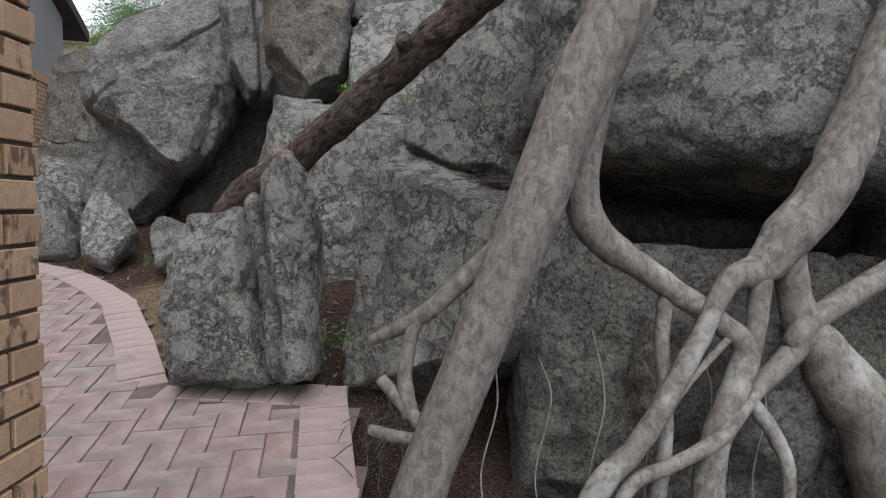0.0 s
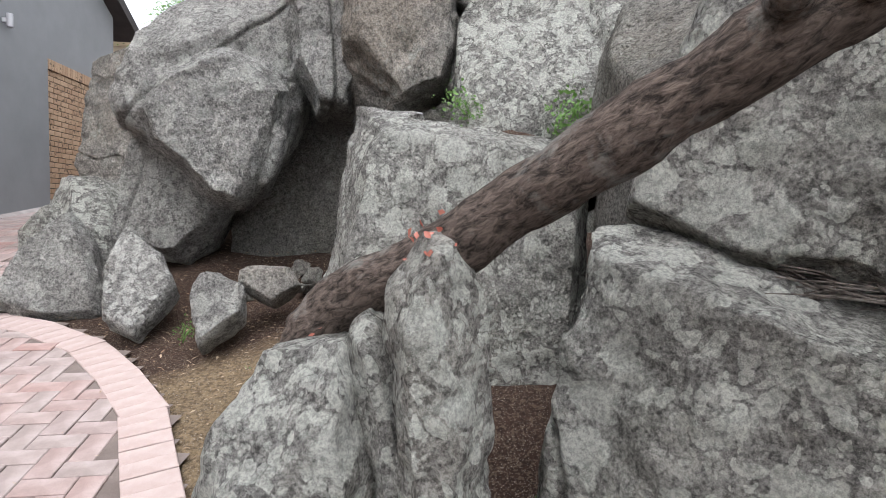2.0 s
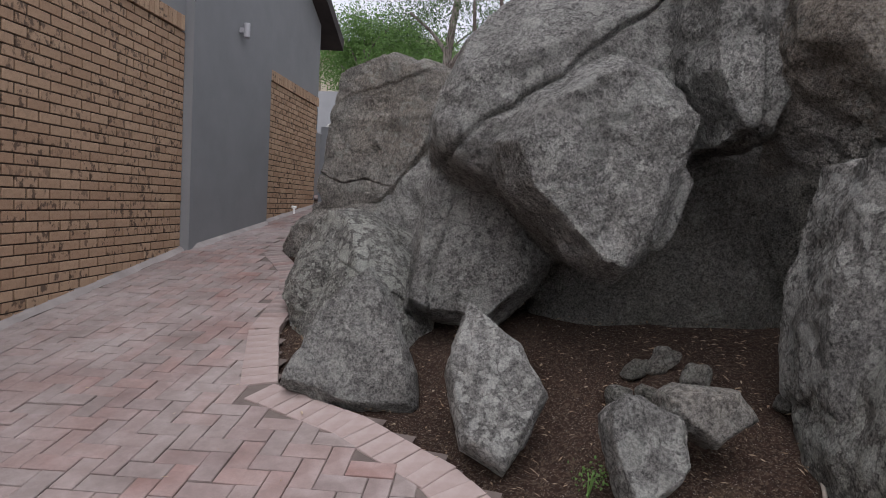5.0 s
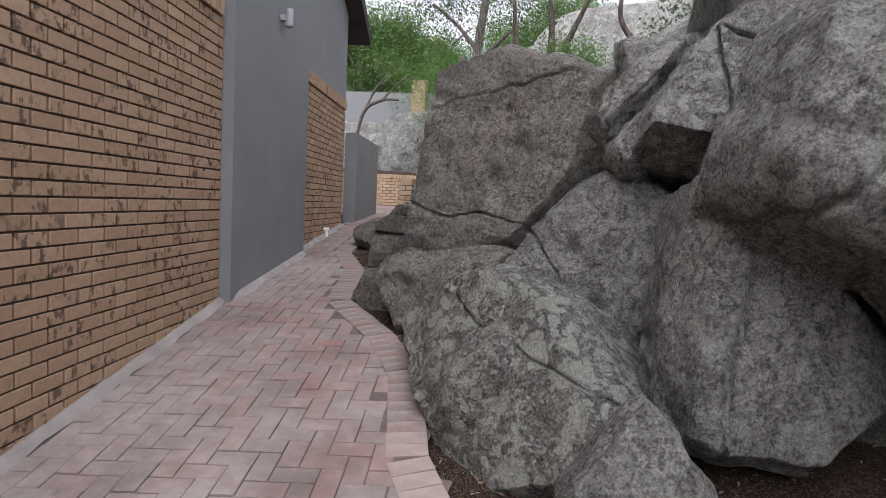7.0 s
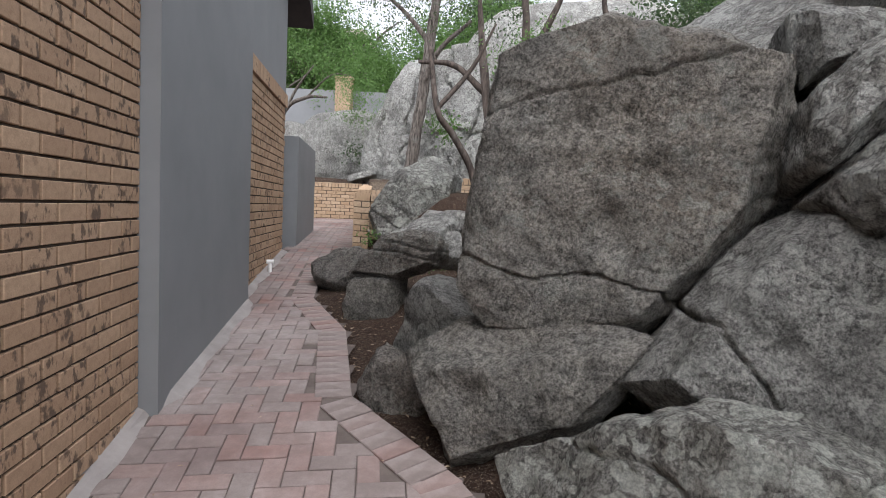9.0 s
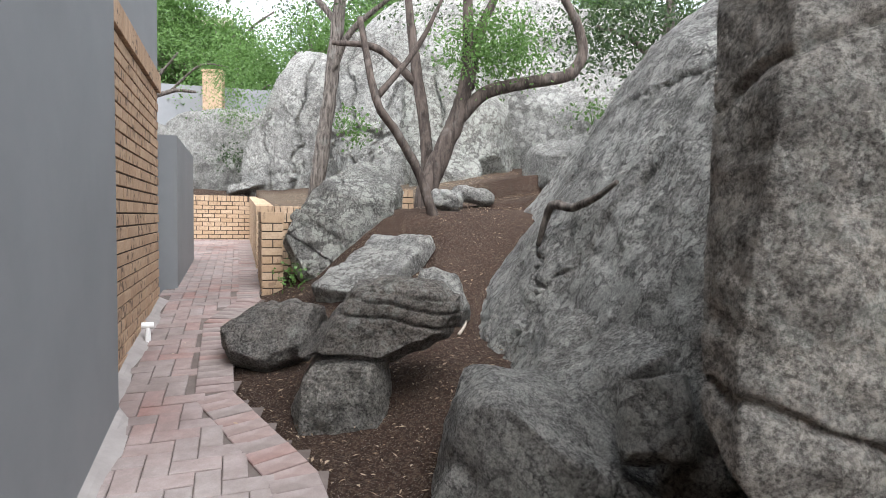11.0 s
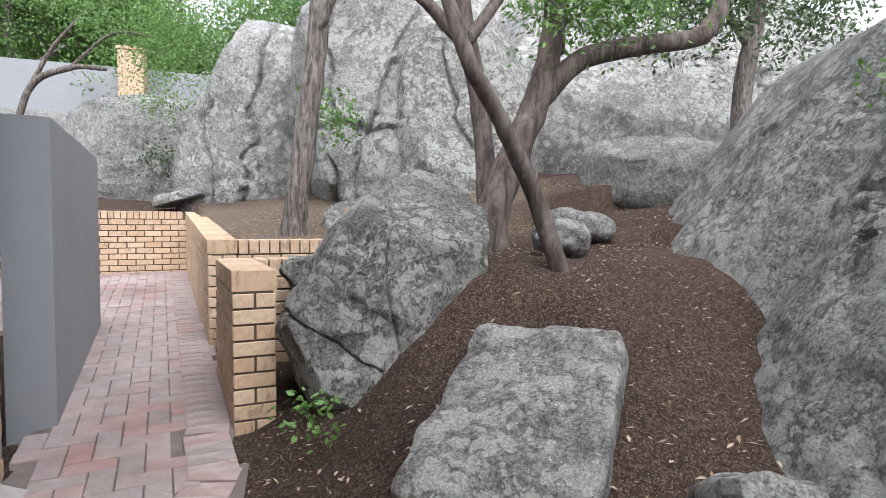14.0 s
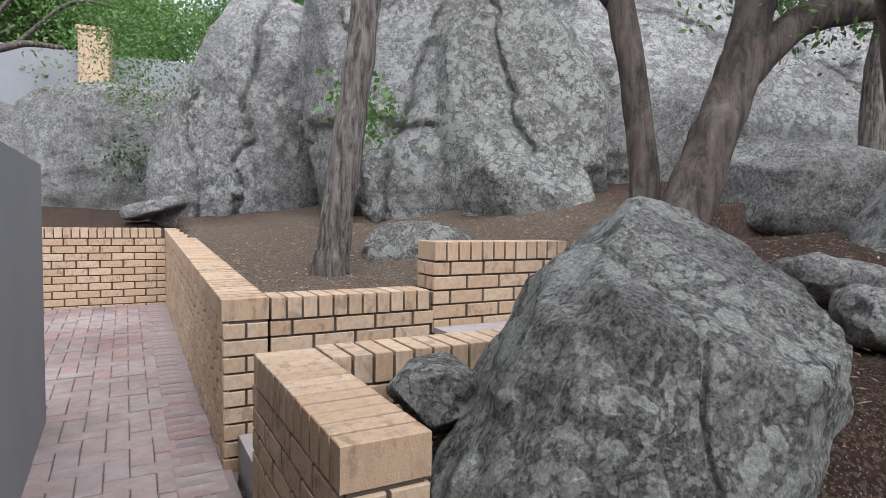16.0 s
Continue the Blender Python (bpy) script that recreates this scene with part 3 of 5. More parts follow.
def twig_heap(label, a, b, count, spread, seed):
    """Dry twigs and stalks lying criss-cross along a line."""
    rng = np.random.default_rng(seed)
    a, b = Vector(a), Vector(b)
    verts, faces = [], []
    for _ in range(count):
        c = a.lerp(b, rng.random()) + Vector((rng.normal(0, spread), rng.normal(0, spread), abs(rng.normal(0, 0.018))))
        way = ((b - a).normalized() + Vector(rng.normal(0, 0.5, 3)) * Vector((1, 1, 0.25)).length * 0.6).normalized() * rng.uniform(0.04, 0.16)
        way.z *= 0.4
        v, f = tube([c - way, c + Vector((0, 0, 0.008)), c + way], [0.002, 0.0026, 0.0014], 5, 0, 0, 2)
        k = len(verts)
        verts += v
        faces += [tuple(k + q for q in face_) for face_ in f]
    tagged(mesh_object("twig_heap", verts, faces, TREE_BARK), label, "twigs", kind="stuff")


twig_heap("dry twigs heaped along the ledge of the cracked block", (0.38, 2.36, 1.26), (0.82, 1.78, 1.10), 90, 0.05, 61)
twig_heap("dry twigs and stalks in the hollow behind the roots", (0.22, 1.1, 0.06), (0.3, 1.7, 0.1), 50, 0.07, 62)

# ---- boulders round the cave ----
rock("huge hanging granite boulder with a pale face", (-2.11, 4.63, 1.83), (1.04, 0.9, 1.15), (0, 0, 17), GREY, 31, 8, sides=[(-161, 0.458), (-132, 0.413), (-109, 0.504), (-52, 0.532), (-25, 0.452), (-14, 0.429), (47, 0.574), (73, 0.557), (121, 0.478), (146, 0.484)], random_cuts=5, rough=0.03, level=7)
rock("granite knob at the side of the hanging boulder", (-1.80, 4.52, 1.68), (0.34, 0.36, 0.50), (0, 15, 17), GREY, 32, 3.2, [], 4, 0.04, level=6)
rock("upper half of the hanging granite boulder", (-2.32, 5.25, 2.35), (1.35, 1.1, 1.6), (-6, 24, 17), GREY, 35, 6, [(-0.85, 0, 0.55, 0.85), (0.88, 0, 0.47, 0.86)], 5, 0.035, [(1, 0, -0.5, -0.1, 0.015, 0.05)], level=7)
rock("dark granite boulder propping the hanging one", (-2.81, 5.35, 1.38), (0.99, 0.8, 1.24), (-12, 0, 10), GREY, 33, 8, sides=[(-112, 0.665), (-94, 0.612), (-43, 0.509), (-26, 0.494), (42, 0.298), (92, 0.628), (168, 0.456), (174, 0.435)], random_cuts=4, rough=0.03, cracks=[(1, 0, -0.12, -0.45, 0.010, 0.04)], level=7)
rock("broad granite boulder with an overhung nose and ochre stains", (-4.14, 7.25, 2.24), (1.66, 0.95, 1.76), (-6, 0, -16), WARM, 135, 8, sides=[(-177, 0.848), (-124, 1.068), (-89, 0.87), (-75, 0.796), (-42, 0.662), (-34, 0.653), (-9, 0.786), (9, 0.857), (73, 0.815), (103, 0.88), (112, 0.891), (172, 0.778)], cuts=[(-0.95, 0.31, 0, 0.66)], random_cuts=5, rough=0.04, cracks=[(0.15, 0, 1, -0.75, 0.010, 0.03), (-0.3, 0, 1, 0.6, 0.010, 0.025)], level=8)
rock("granite footing ledge under the broad boulder", (-4.61, 6.91, 1.14), (1.29, 0.6, 0.8), (-12, 0, -16), WARM, 36, 8, sides=[(-148, 0.476), (-65, 0.233), (-39, 0.309), (-24, 0.43), (91, 0.387), (132, 0.54)], random_cuts=4, rough=0.04, level=7)
rock("smooth green-grey granite boulder", (-3.38, 6.77, 1.43), (1.6, 1.1, 1.38), (-16, 0, -8), GREY, 37, 9, sides=[(-126, 0.603), (-123, 0.593), (-67, 0.626), (-30, 0.603), (-21, 0.614), (66, 0.658), (78, 0.656), (129, 0.596), (145, 0.567)], random_cuts=4, rough=0.025, cracks=[(0.8, 0, 0.5, -0.5, 0.012, 0.05)], level=7)
rock("small stacked granite block", (-3.21, 6.65, 2.64), (0.69, 0.7, 0.81), (-14, 0, -8), PALE, 38, 9, sides=[(-119, 0.486), (-47, 0.111), (-38, 0.094), (-23, 0.162), (117, 0.205), (134, 0.179), (171, 0.285)], random_cuts=2, rough=0.03, level=6)
rock("square granite block on top of the stack", (-3.25, 7.04, 2.9), (0.42, 0.6, 0.43), (-4, 0, -8), PALE, 48, 9, sides=[(-171, 0.183), (-68, 0.14), (-7, 0.187), (81, 0.196), (113, 0.235)], random_cuts=3, rough=0.03, level=6)
rock("big tilted granite slab over a dark slot", (-2.64, 6.56, 2.57), (1.35, 1.3, 1.56), (-14, 0, -8), PALE, 39, 9, sides=[(-177, 0.686), (-103, 0.619), (-2, 0.641), (83, 0.801), (130, 0.439), (150, 0.459)], random_cuts=3, rough=0.025, cracks=[(0.6, 0, 1, 0.1, 0.012, 0.06), (1, 0, 0.2, -0.3, 0.012, 0.05)], level=8)
rock("wedge of granite in the slot", (-3.36, 6.48, 2.27), (0.34, 0.6, 0.44), (-10, 0, -8), PALE, 40, 9, sides=[(-128, 0.17), (-88, 0.218), (-5, 0.157), (59, 0.217), (142, 0.087)], random_cuts=2, rough=0.03, level=6)
rock("hanging granite block streaked with rust", (-1.47, 5.02, 2.73), (0.71, 0.9, 1.5), (0, 0, 14), GREY, 42, 8, sides=[(-175, 0.289), (-150, 0.427), (-87, 0.748), (-26, 0.509), (-1, 0.339), (92, 0.741)], random_cuts=3, rough=0.03, cracks=[(1, 0, 0, 0.1, 0.02, 0.06)], level=7)
rock("buff hanging granite boulder over the cave", (-0.85, 4.79, 2.56), (0.83, 0.9, 1.44), (0, 0, 12), WARM, 43, 6, sides=[(-179, 0.409), (-179, 0.41), (-140, 0.666), (-65, 0.537), (-16, 0.436), (-1, 0.407), (91, 0.717)], random_cuts=4, rough=0.035, level=7)
rock("small jammed granite chunk", (-0.24, 4.74, 2.45), (0.53, 0.4, 0.77), (0, 0, 12), GREY, 44, 7, sides=[(-126, 0.403), (-42, 0.141), (22, 0.275), (142, 0.124), (168, 0.196)], random_cuts=3, rough=0.04, level=6)
rock("small granite chunk on the ledge", (-0.30, 4.85, 2.85), (0.36, 0.4, 0.3), (0, 20, 10), GREY, 47, 3.2, [], 6, 0.05, level=5)
# The cave's deep shade is coloured into its back wall and the mass behind.
rock("dark back wall of the cave", (-1.15, 6.3, 1.2), (3.0, 1.2, 2.4), (0, 0, 16), SHADE_DARK, 45, 5, [], 5, 0.04)
rock("granite mass behind the hanging boulders", (-0.9, 7.2, 2.5), (4.0, 2.8, 4.4), (0, 0, 10), SHADE_DARK, 46, 4, [], 6, 0.05)
rock("broad cracked granite boulder at the paving's edge", (-3.89, 5.68, 0.83), (2.09, 0.9, 1.36), (-22, 0, -35), LICHEN, 51, 9, sides=[(-128, 0.471), (-127, 0.472), (-65, 0.66), (25, 0.844), (44, 0.649), (69, 0.624), (97, 0.676), (119, 0.71)], random_cuts=4, rough=0.035, cracks=[(0.2, 0, 1, 0.35, 0.008, 0.03), (1, 0, -0.8, -0.25, 0.008, 0.03)], level=8)
rock("triangular granite shard lying on the kerb", (-3.32, 4.56, 0.77), (0.83, 0.4, 0.88), (-30, 0, 10), GREY, 52, 9, sides=[(-104, 0.424), (-87, 0.442), (16, 0.278), (29, 0.244), (40, 0.282), (138, 0.296), (165, 0.312)], random_cuts=2, rough=0.02)
rock("pointed granite shard stuck upright in the soil", (-2.42, 4.07, 0.77), (0.49, 0.2, 0.79), (-38, 0, 14), PALE, 53, 9, sides=[(-164, 0.216), (-119, 0.32), (-29, 0.239), (26, 0.195), (52, 0.229), (162, 0.251)], random_cuts=1, rough=0.02, level=6)
rock("small upright granite stone in the soil", (-1.75, 3.76, 0.68), (0.35, 0.2, 0.51), (-34, 0, 12), GREY, 54, 9, sides=[(-172, 0.145), (-156, 0.155), (-48, 0.153), (8, 0.165), (54, 0.204), (108, 0.244), (118, 0.249)], random_cuts=1, rough=0.02, level=6, name="stone")
rock("flat-topped buff stone in the soil", (-1.52, 4.0, 0.79), (0.38, 0.24, 0.24), (-20, 0, 12), WARM, 55, 7, sides=[(-118, 0.089), (-53, 0.113), (26, 0.17), (91, 0.117), (170, 0.185)], random_cuts=4, rough=0.03, level=5, name="stone")
rock("peaked granite stone by the paving", (-4.05, 5.35, 0.98), (0.4, 0.4, 0.6), (0, 10, 17), LICHEN, 56, 3.2, [(-0.7, 0, 0.7, 0.7)], 4, 0.05, level=5)
rock("dark stone with a pale top beside the path", (-5.33, 7.37, 0.95), (0.46, 0.4, 0.59), (0, 0, -10), BROWN, 57, 6, sides=[(-161, 0.191), (-115, 0.205), (-14, 0.218), (30, 0.213), (89, 0.295), (152, 0.242)], random_cuts=3, rough=0.05, level=6, name="stone")
# Loose stones share the granite that has the cave's shade in its colour.
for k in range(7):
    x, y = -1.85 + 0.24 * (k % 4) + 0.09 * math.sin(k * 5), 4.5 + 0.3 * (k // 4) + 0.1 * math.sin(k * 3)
    rock("small loose stone in the mouth of the cave", (x, y, ground_height(x, y) + 0.04), (0.13 + 0.05 * (k % 3), 0.14, 0.10 + 0.03 * (k % 2)), (0, 10 * k, 40 * k), SHADE_DARK, 60 + k, 5, [], 8, 0.05, level=4, name="stone", group="loose stones")

# ---- rocks beside the path ----
rock("tilted dark slab with a layered pale top", (-5.65, 9.18, 1.66), (0.91, 0.6, 0.46), (0, 0, -8), BROWN, 71, 9, sides=[(-93, 0.23), (-69, 0.226), (-26, 0.389), (3, 0.459), (72, 0.288), (96, 0.205), (113, 0.196), (141, 0.222)], random_cuts=3, rough=0.04, cracks=[(0.1, 0, 1, 0.5, 0.010, 0.03), (0.1, 0, 1, 0.3, 0.01, 0.02), (0.1, 0, 1, 0.05, 0.01, 0.02)], level=7)
rock("squared brown stone block under the slab", (-5.86, 9.13, 1.2), (0.56, 0.5, 0.61), (0, 0, -6), WARM, 72, 10, sides=[(-94, 0.288), (5, 0.253), (89, 0.301), (176, 0.257)], random_cuts=1, rough=0.02, level=6)
rock("low brown stone at the edge of the paving", (-6.37, 9.95, 1.38), (0.69, 0.35, 0.52), (-35, 0, -10), BROWN, 73, 8, sides=[(-159, 0.299), (-104, 0.255), (-67, 0.239), (-13, 0.292), (70, 0.297), (95, 0.248), (153, 0.335)], random_cuts=5, rough=0.04, level=6)
rock("flat granite slab lying on the soil", (-5.64, 10.98, 1.75), (0.68, 1.02, 0.24), (25, 0, -36), PALE, 174, 12, [], 2, 0.012, level=7)
rock("small triangular granite stone", (-5.18, 10.25, 1.59), (0.47, 0.4, 0.44), (-40, 0, -14), PALE, 75, 9, sides=[(-89, 0.217), (-25, 0.245), (21, 0.195), (77, 0.203), (106, 0.222), (171, 0.197)], random_cuts=2, rough=0.03, level=6)
rock("big leaning granite boulder beside the planter wall", (-5.96, 12.29, 2.07), (1.18, 0.9, 1.57), (-14, 0, -10), LICHEN, 76, 8, sides=[(-152, 0.611), (-120, 0.691), (-50, 0.583), (-25, 0.501), (-14, 0.491), (-7, 0.523), (49, 0.784), (87, 0.791), (131, 0.519), (148, 0.446), (172, 0.553)], random_cuts=4, rough=0.04, cracks=[(1, 0, 0.2, 0.05, 0.008, 0.02), (0.5, 0, 1, -0.6, 0.008, 0.03)], level=8)
rock("dark broken stone behind the planter wall", (-6.43, 12.71, 2.16), (0.32, 0.35, 0.24), (-10, 0, -16), LICHEN, 77, 7, sides=[(-133, 0.096), (-73, 0.11), (-9, 0.151), (56, 0.134), (95, 0.114), (135, 0.13)], random_cuts=4, rough=0.04, level=6, name="stone")
rock("stone tucked behind the planter wall", (-6.25, 12.35, 1.75), (0.3, 0.3, 0.5), (0, 10, 0), WARM, 78, 3.2, [], 5, 0.06, level=5, name="stone")
rock("vast sloping granite outcrop with long cracks", (-3.15, 9.5, 1.85), (2.6, 4.0, 5.5), (0, 31, -8), PALE, 79, 5, [(-1, -0.35, 0, 0.93), (-0.8, 0, 0.6, 1.05)], 7, 0.03, [(0.05, 1, 0.3, -0.3, 0.018, 0.12), (0.1, 1, -0.5, 0.25, 0.016, 0.10), (0, 0.3, 1, 0.3, 0.015, 0.09), (0, 1, 0.9, 0.55, 0.014, 0.08), (0, -0.7, 1, -0.25, 0.014, 0.08)], level=8)
rock("lower shoulder of the sloping outcrop", (-4.35, 8.75, 1.2), (1.2, 1.5, 1.6), (0, 30, -10), PALE, 80, 4.5, [], 8, 0.04, [(1, 0.3, 0.1, 0.05, 0.02, 0.07), (0.2, 1, 0, 0.25, 0.02, 0.06)], level=7)
rock("foot of the sloping outcrop", (-4.95, 8.15, 1.15), (1.0, 1.0, 0.75), (0, 14, -10), GREY, 81, 4, [], 8, 0.045, [(1, 0.2, 0.1, 0.0, 0.015, 0.06)])
rock("far shoulder of the sloping outcrop", (-2.35, 12.4, 2.1), (2.6, 4.4, 3.8), (0, 36, -24), PALE, 82, 4.5, [], 8, 0.035, [(0.2, 1, 0.2, 0.1, 0.03, 0.08), (0, 0.2, 1, 0.2, 0.02, 0.06)], level=7)
rock("rounded granite whaleback on the slope", (-1.9, 15.0, 2.9), (2.6, 1.4, 1.0), (0, 12, -15), GREY, 83, 3.2, [], 8, 0.05)
rock("upper granite mass above the outcrop", (-1.3, 8.4, 2.9), (2.8, 3.0, 4.2), (0, 12, -8), GREY, 84, 4, [], 5, 0.045, level=6)
rock("pale loose slab by the outcrop", (-4.74, 7.75, 1.54), (0.26, 0.16, 0.31), (-30, 0, -20), PALE, 85, 9, sides=[(-175, 0.12), (-85, 0.145), (5, 0.118), (101, 0.133)], random_cuts=1, rough=0.02, level=5, name="stone")

# ---- dome behind the terrace ----
rock("tall pale granite dome", (-7.05, 21.1, 3.9), (2.9, 3.2, 4.6), (0, 8, -17), PALE, 91, 3, [(-0.8, -0.3, 0.5, 0.82)], 5, 0.04, [(1, 0, 0, 0.15, 0.04, 0.12), (1, 0, 0.2, -0.3, 0.03, 0.09)], level=7)
rock("cracked granite blocks of the dome", (-5.25, 18.9, 4.0), (2.3, 3.0, 4.2), (0, 0, -17), PALE, 92, 4, [(0, -1, 0.35, 0.86)], 5, 0.045, [(1, 0, 0.1, -0.25, 0.04, 0.14), (0, 0.1, 1, -0.2, 0.04, 0.12), (1, 0, -0.3, 0.2, 0.04, 0.12)], level=7)
rock("big green-grey granite face", (-3.85, 17.9, 3.9), (2.2, 2.4, 3.2), (0, 0, -17), LICHEN, 93, 3.6, [(0, -1, 0.3, 0.86)], 5, 0.045, [(1, 0, 0.2, -0.1, 0.03, 0.1)], level=7)
rock("broad granite dome rising over the garden", (0.6, 19.6, 4.4), (8.0, 5.0, 5.4), (0, 6, -15), PALE, 94, 2.8, [(0, -1, 0.6, 0.8)], 5, 0.035, [(0.2, 0, 1, 0.3, 0.04, 0.12)], level=7)
rock("granite summit behind the dome", (-2.2, 23.5, 5.6), (8.5, 5.0, 6.2), (0, 4, -15), PALE, 95, 2.8, [], 5, 0.04, level=7)
rock("low lichened boulder on the terrace", (-5.74, 15.6, 2.45), (0.92, 0.7, 0.55), (0, 0, -17), LICHEN, 96, 3, [], 4, 0.05)
rock("mossy boulder at the foot of the dome", (-4.3, 16.6, 2.95), (1.35, 1.0, 1.0), (0, 4, -17), LICHEN, 97, 3.2, [], 5, 0.05)
rock("dark rock under the boundary wall", (-9.7, 22.6, 3.6), (3.2, 2.0, 2.7), (0, -4, -10), GREY, 98, 3.4, [], 6, 0.06)
rock("dark rock bank under the boundary wall", (-12.2, 22.8, 3.2), (3.2, 2.0, 2.9), (0, 0, -10), GREY, 99, 3.4, [], 6, 0.06)
rock("flat stone on the terrace edge", (-8.45, 20.0, 2.86), (0.95, 0.6, 0.2), (0, -14, -17), PALE, 100, 5, [], 4, 0.04, level=5, name="stone")
rock("pale stone by the tree", (-4.85, 12.35, 2.42), (0.36, 0.3, 0.24), (0, 12, -15), PALE, 101, 3, [], 4, 0.05, level=5, name="stone")
rock("pale flat stone beside the tree", (-4.45, 12.9, 2.5), (0.5, 0.36, 0.2), (0, 12, -15), PALE, 102, 3, [], 4, 0.05, level=5, name="stone")

# ---- dead leaning trunk ----
dead = tagged(limb("fallen_tree", [(-0.68, 2.12, 0.72), (-0.60, 2.05, 1.0), (-0.22, 1.84, 1.24), (0.32, 1.50, 1.62), (0.85, 1.18, 1.98), (1.7, 0.75, 2.5), (2.6, 0.5, 3.1)],
                   [0.098, 0.086, 0.076, 0.072, 0.068, 0.065, 0.06], ROUGH_BARK, sides=28, rough=0.2, per=24), "leaning dead tree trunk with rough red-brown bark", "tree")
for k, (c, r) in enumerate((((0.30, 1.41, 1.66), 0.035), ((0.41, 1.39, 1.67), 0.03))):
    v, f = tube([(c[0] + 0.02, c[1] + 0.06, c[2]), c, (c[0], c[1] - 0.025, c[2] + 0.01)], [r * 1.2, r, r * 0.8], 12, 0.1, k)
    mesh_object("knot", v, f, ROUGH_BARK, dead, True, "sawn-off branch stub")
tagged(leaves("sprout", [(-0.27, 1.79, 1.24)], 0.008, 14, 0.022, RED_LEAF, dead, 5, narrow=0.7), "tuft of red young leaves", kind="stuff")
tagged(leaves("sprout", [(-0.57, 1.95, 0.93)], 0.01, 14, 0.02, RED_LEAF, dead, 6, narrow=0.5), "tuft of red young leaves", kind="stuff")

# ---- rock fig with its roots ----
fig = new("fig_tree")
fig.location = (0.55, 0.75, 0.0)
tagged(fig, "grey-barked rock fig with roots draped over boulders", "tree")


def fig_part(name, points, radii, sides=16, seed=0, rough=0.12, label=""):
    base, pivot = Vector(fig.location), Vector((0.471, -0.948, 1.003))
    return limb(name, [pivot + (Vector(p) - pivot) * 1.07 - base for p in points], [r * 1.07 for r in radii], FIG_BARK, fig, sides, rough, seed, label, 10)


fig_part("trunk", [(0.36, 0.74, -0.18), (0.415, 0.75, 0.157), (0.56, 0.76, 0.55), (0.71, 0.77, 0.95), (0.86, 0.78, 1.35), (0.98, 0.79, 1.62), (1.3, 0.82, 2.4), (1.6, 0.9, 3.2)], [0.12, 0.082, 0.078, 0.085, 0.09, 0.095, 0.085, 0.07], 28, 1, 0.06)
fig_part("branch", [(0.92, 0.80, 1.45), (0.885, 0.84, 1.1), (0.943, 0.86, 0.935), (1.075, 0.86, 0.836), (1.224, 0.85, 0.737), (1.322, 0.84, 0.671), (1.405, 0.82, 0.589), (1.372, 0.8, 0.473), (1.306, 0.78, 0.292), (1.28, 0.76, 0.1), (1.27, 0.75, -0.25)], [0.06, 0.055, 0.055, 0.042, 0.038, 0.036, 0.040, 0.044, 0.044, 0.05, 0.05], 18, 2)
fig_part("root", [(1.95, 0.95, 1.75), (1.75, 0.9, 1.28), (1.652, 0.88, 1.067), (1.537, 0.86, 0.935), (1.454, 0.85, 0.836), (1.34, 0.82, 0.79), (1.256, 0.79, 0.638), (1.174, 0.77, 0.49), (1.058, 0.74, 0.308), (0.926, 0.72, 0.157), (0.8, 0.7, -0.25)], [0.075, 0.075, 0.08, 0.075, 0.055, 0.034, 0.03, 0.032, 0.034, 0.038, 0.05], 18, 6)
fig_part("root", [(1.454, 0.84, 0.85), (1.43, 0.82, 0.62), (1.388, 0.8, 0.49)], [0.035, 0.03, 0.03], 12, 7)
fig_part("root", [(1.175, 0.86, 0.79), (1.157, 0.85, 0.62), (1.166, 0.83, 0.457), (1.16, 0.8, 0.25), (1.1, 0.78, -0.2)], [0.026, 0.024, 0.022, 0.024, 0.03], 12, 8)
fig_part("root", [(2.35, 1.1, 1.0), (1.652, 0.86, 0.688), (1.553, 0.83, 0.572), (1.421, 0.8, 0.457), (1.306, 0.74, 0.341), (1.157, 0.72, 0.26), (1.025, 0.72, 0.18), (0.9, 0.7, -0.1)], [0.04, 0.04, 0.036, 0.03, 0.024, 0.022, 0.022, 0.02], 12, 9)
fig_part("root", [(1.54, 0.87, 0.92), (1.60, 0.88, 0.688), (1.72, 0.84, 0.49), (1.86, 0.8, 0.25), (1.95, 0.75, -0.3)], [0.045, 0.055, 0.09, 0.12, 0.13], 18, 10)
fig_part("root", [(1.40, 0.79, 0.45), (1.487, 0.77, 0.325), (1.52, 0.75, 0.2), (1.5, 0.73, -0.1)], [0.026, 0.024, 0.02, 0.018], 10, 11)
fig_part("root", [(1.34, 0.8, 0.62), (1.24, 0.78, 0.52), (1.16, 0.76, 0.42)], [0.012, 0.013, 0.012], 8, 12)
fig_part("root", [(0.69, 0.77, 0.95), (0.547, 0.8, 0.803), (0.431, 0.84, 0.688), (0.332, 0.88, 0.62), (0.24, 0.92, 0.57)], [0.03, 0.032, 0.028, 0.024, 0.018], 12, 3)
fig_part("root", [(0.40, 0.85, 0.66), (0.374, 0.85, 0.6), (0.357, 0.83, 0.473), (0.38, 0.8, 0.36)], [0.022, 0.022, 0.024, 0.03], 12, 4)
fig_part("root", [(0.28, 0.86, 0.46), (0.34, 0.82, 0.41), (0.42, 0.77, 0.34)], [0.022, 0.022, 0.024], 10, 5)
fig_part("root", [(0.25, 0.85, 0.30), (0.33, 0.8, 0.30), (0.44, 0.76, 0.30)], [0.018, 0.02, 0.022], 10, 13)
for k in range(6):
    x = 0.62 + 0.17 * k
    fig_part("rootlet", [(x, 0.93, 0.62 - 0.1 * (k % 2)), (x + 0.03, 0.86, 0.4), (x - 0.02, 0.82, 0.15), (x + 0.05, 0.8, -0.1)], [0.003, 0.004, 0.003, 0.002], 6, 20 + k)

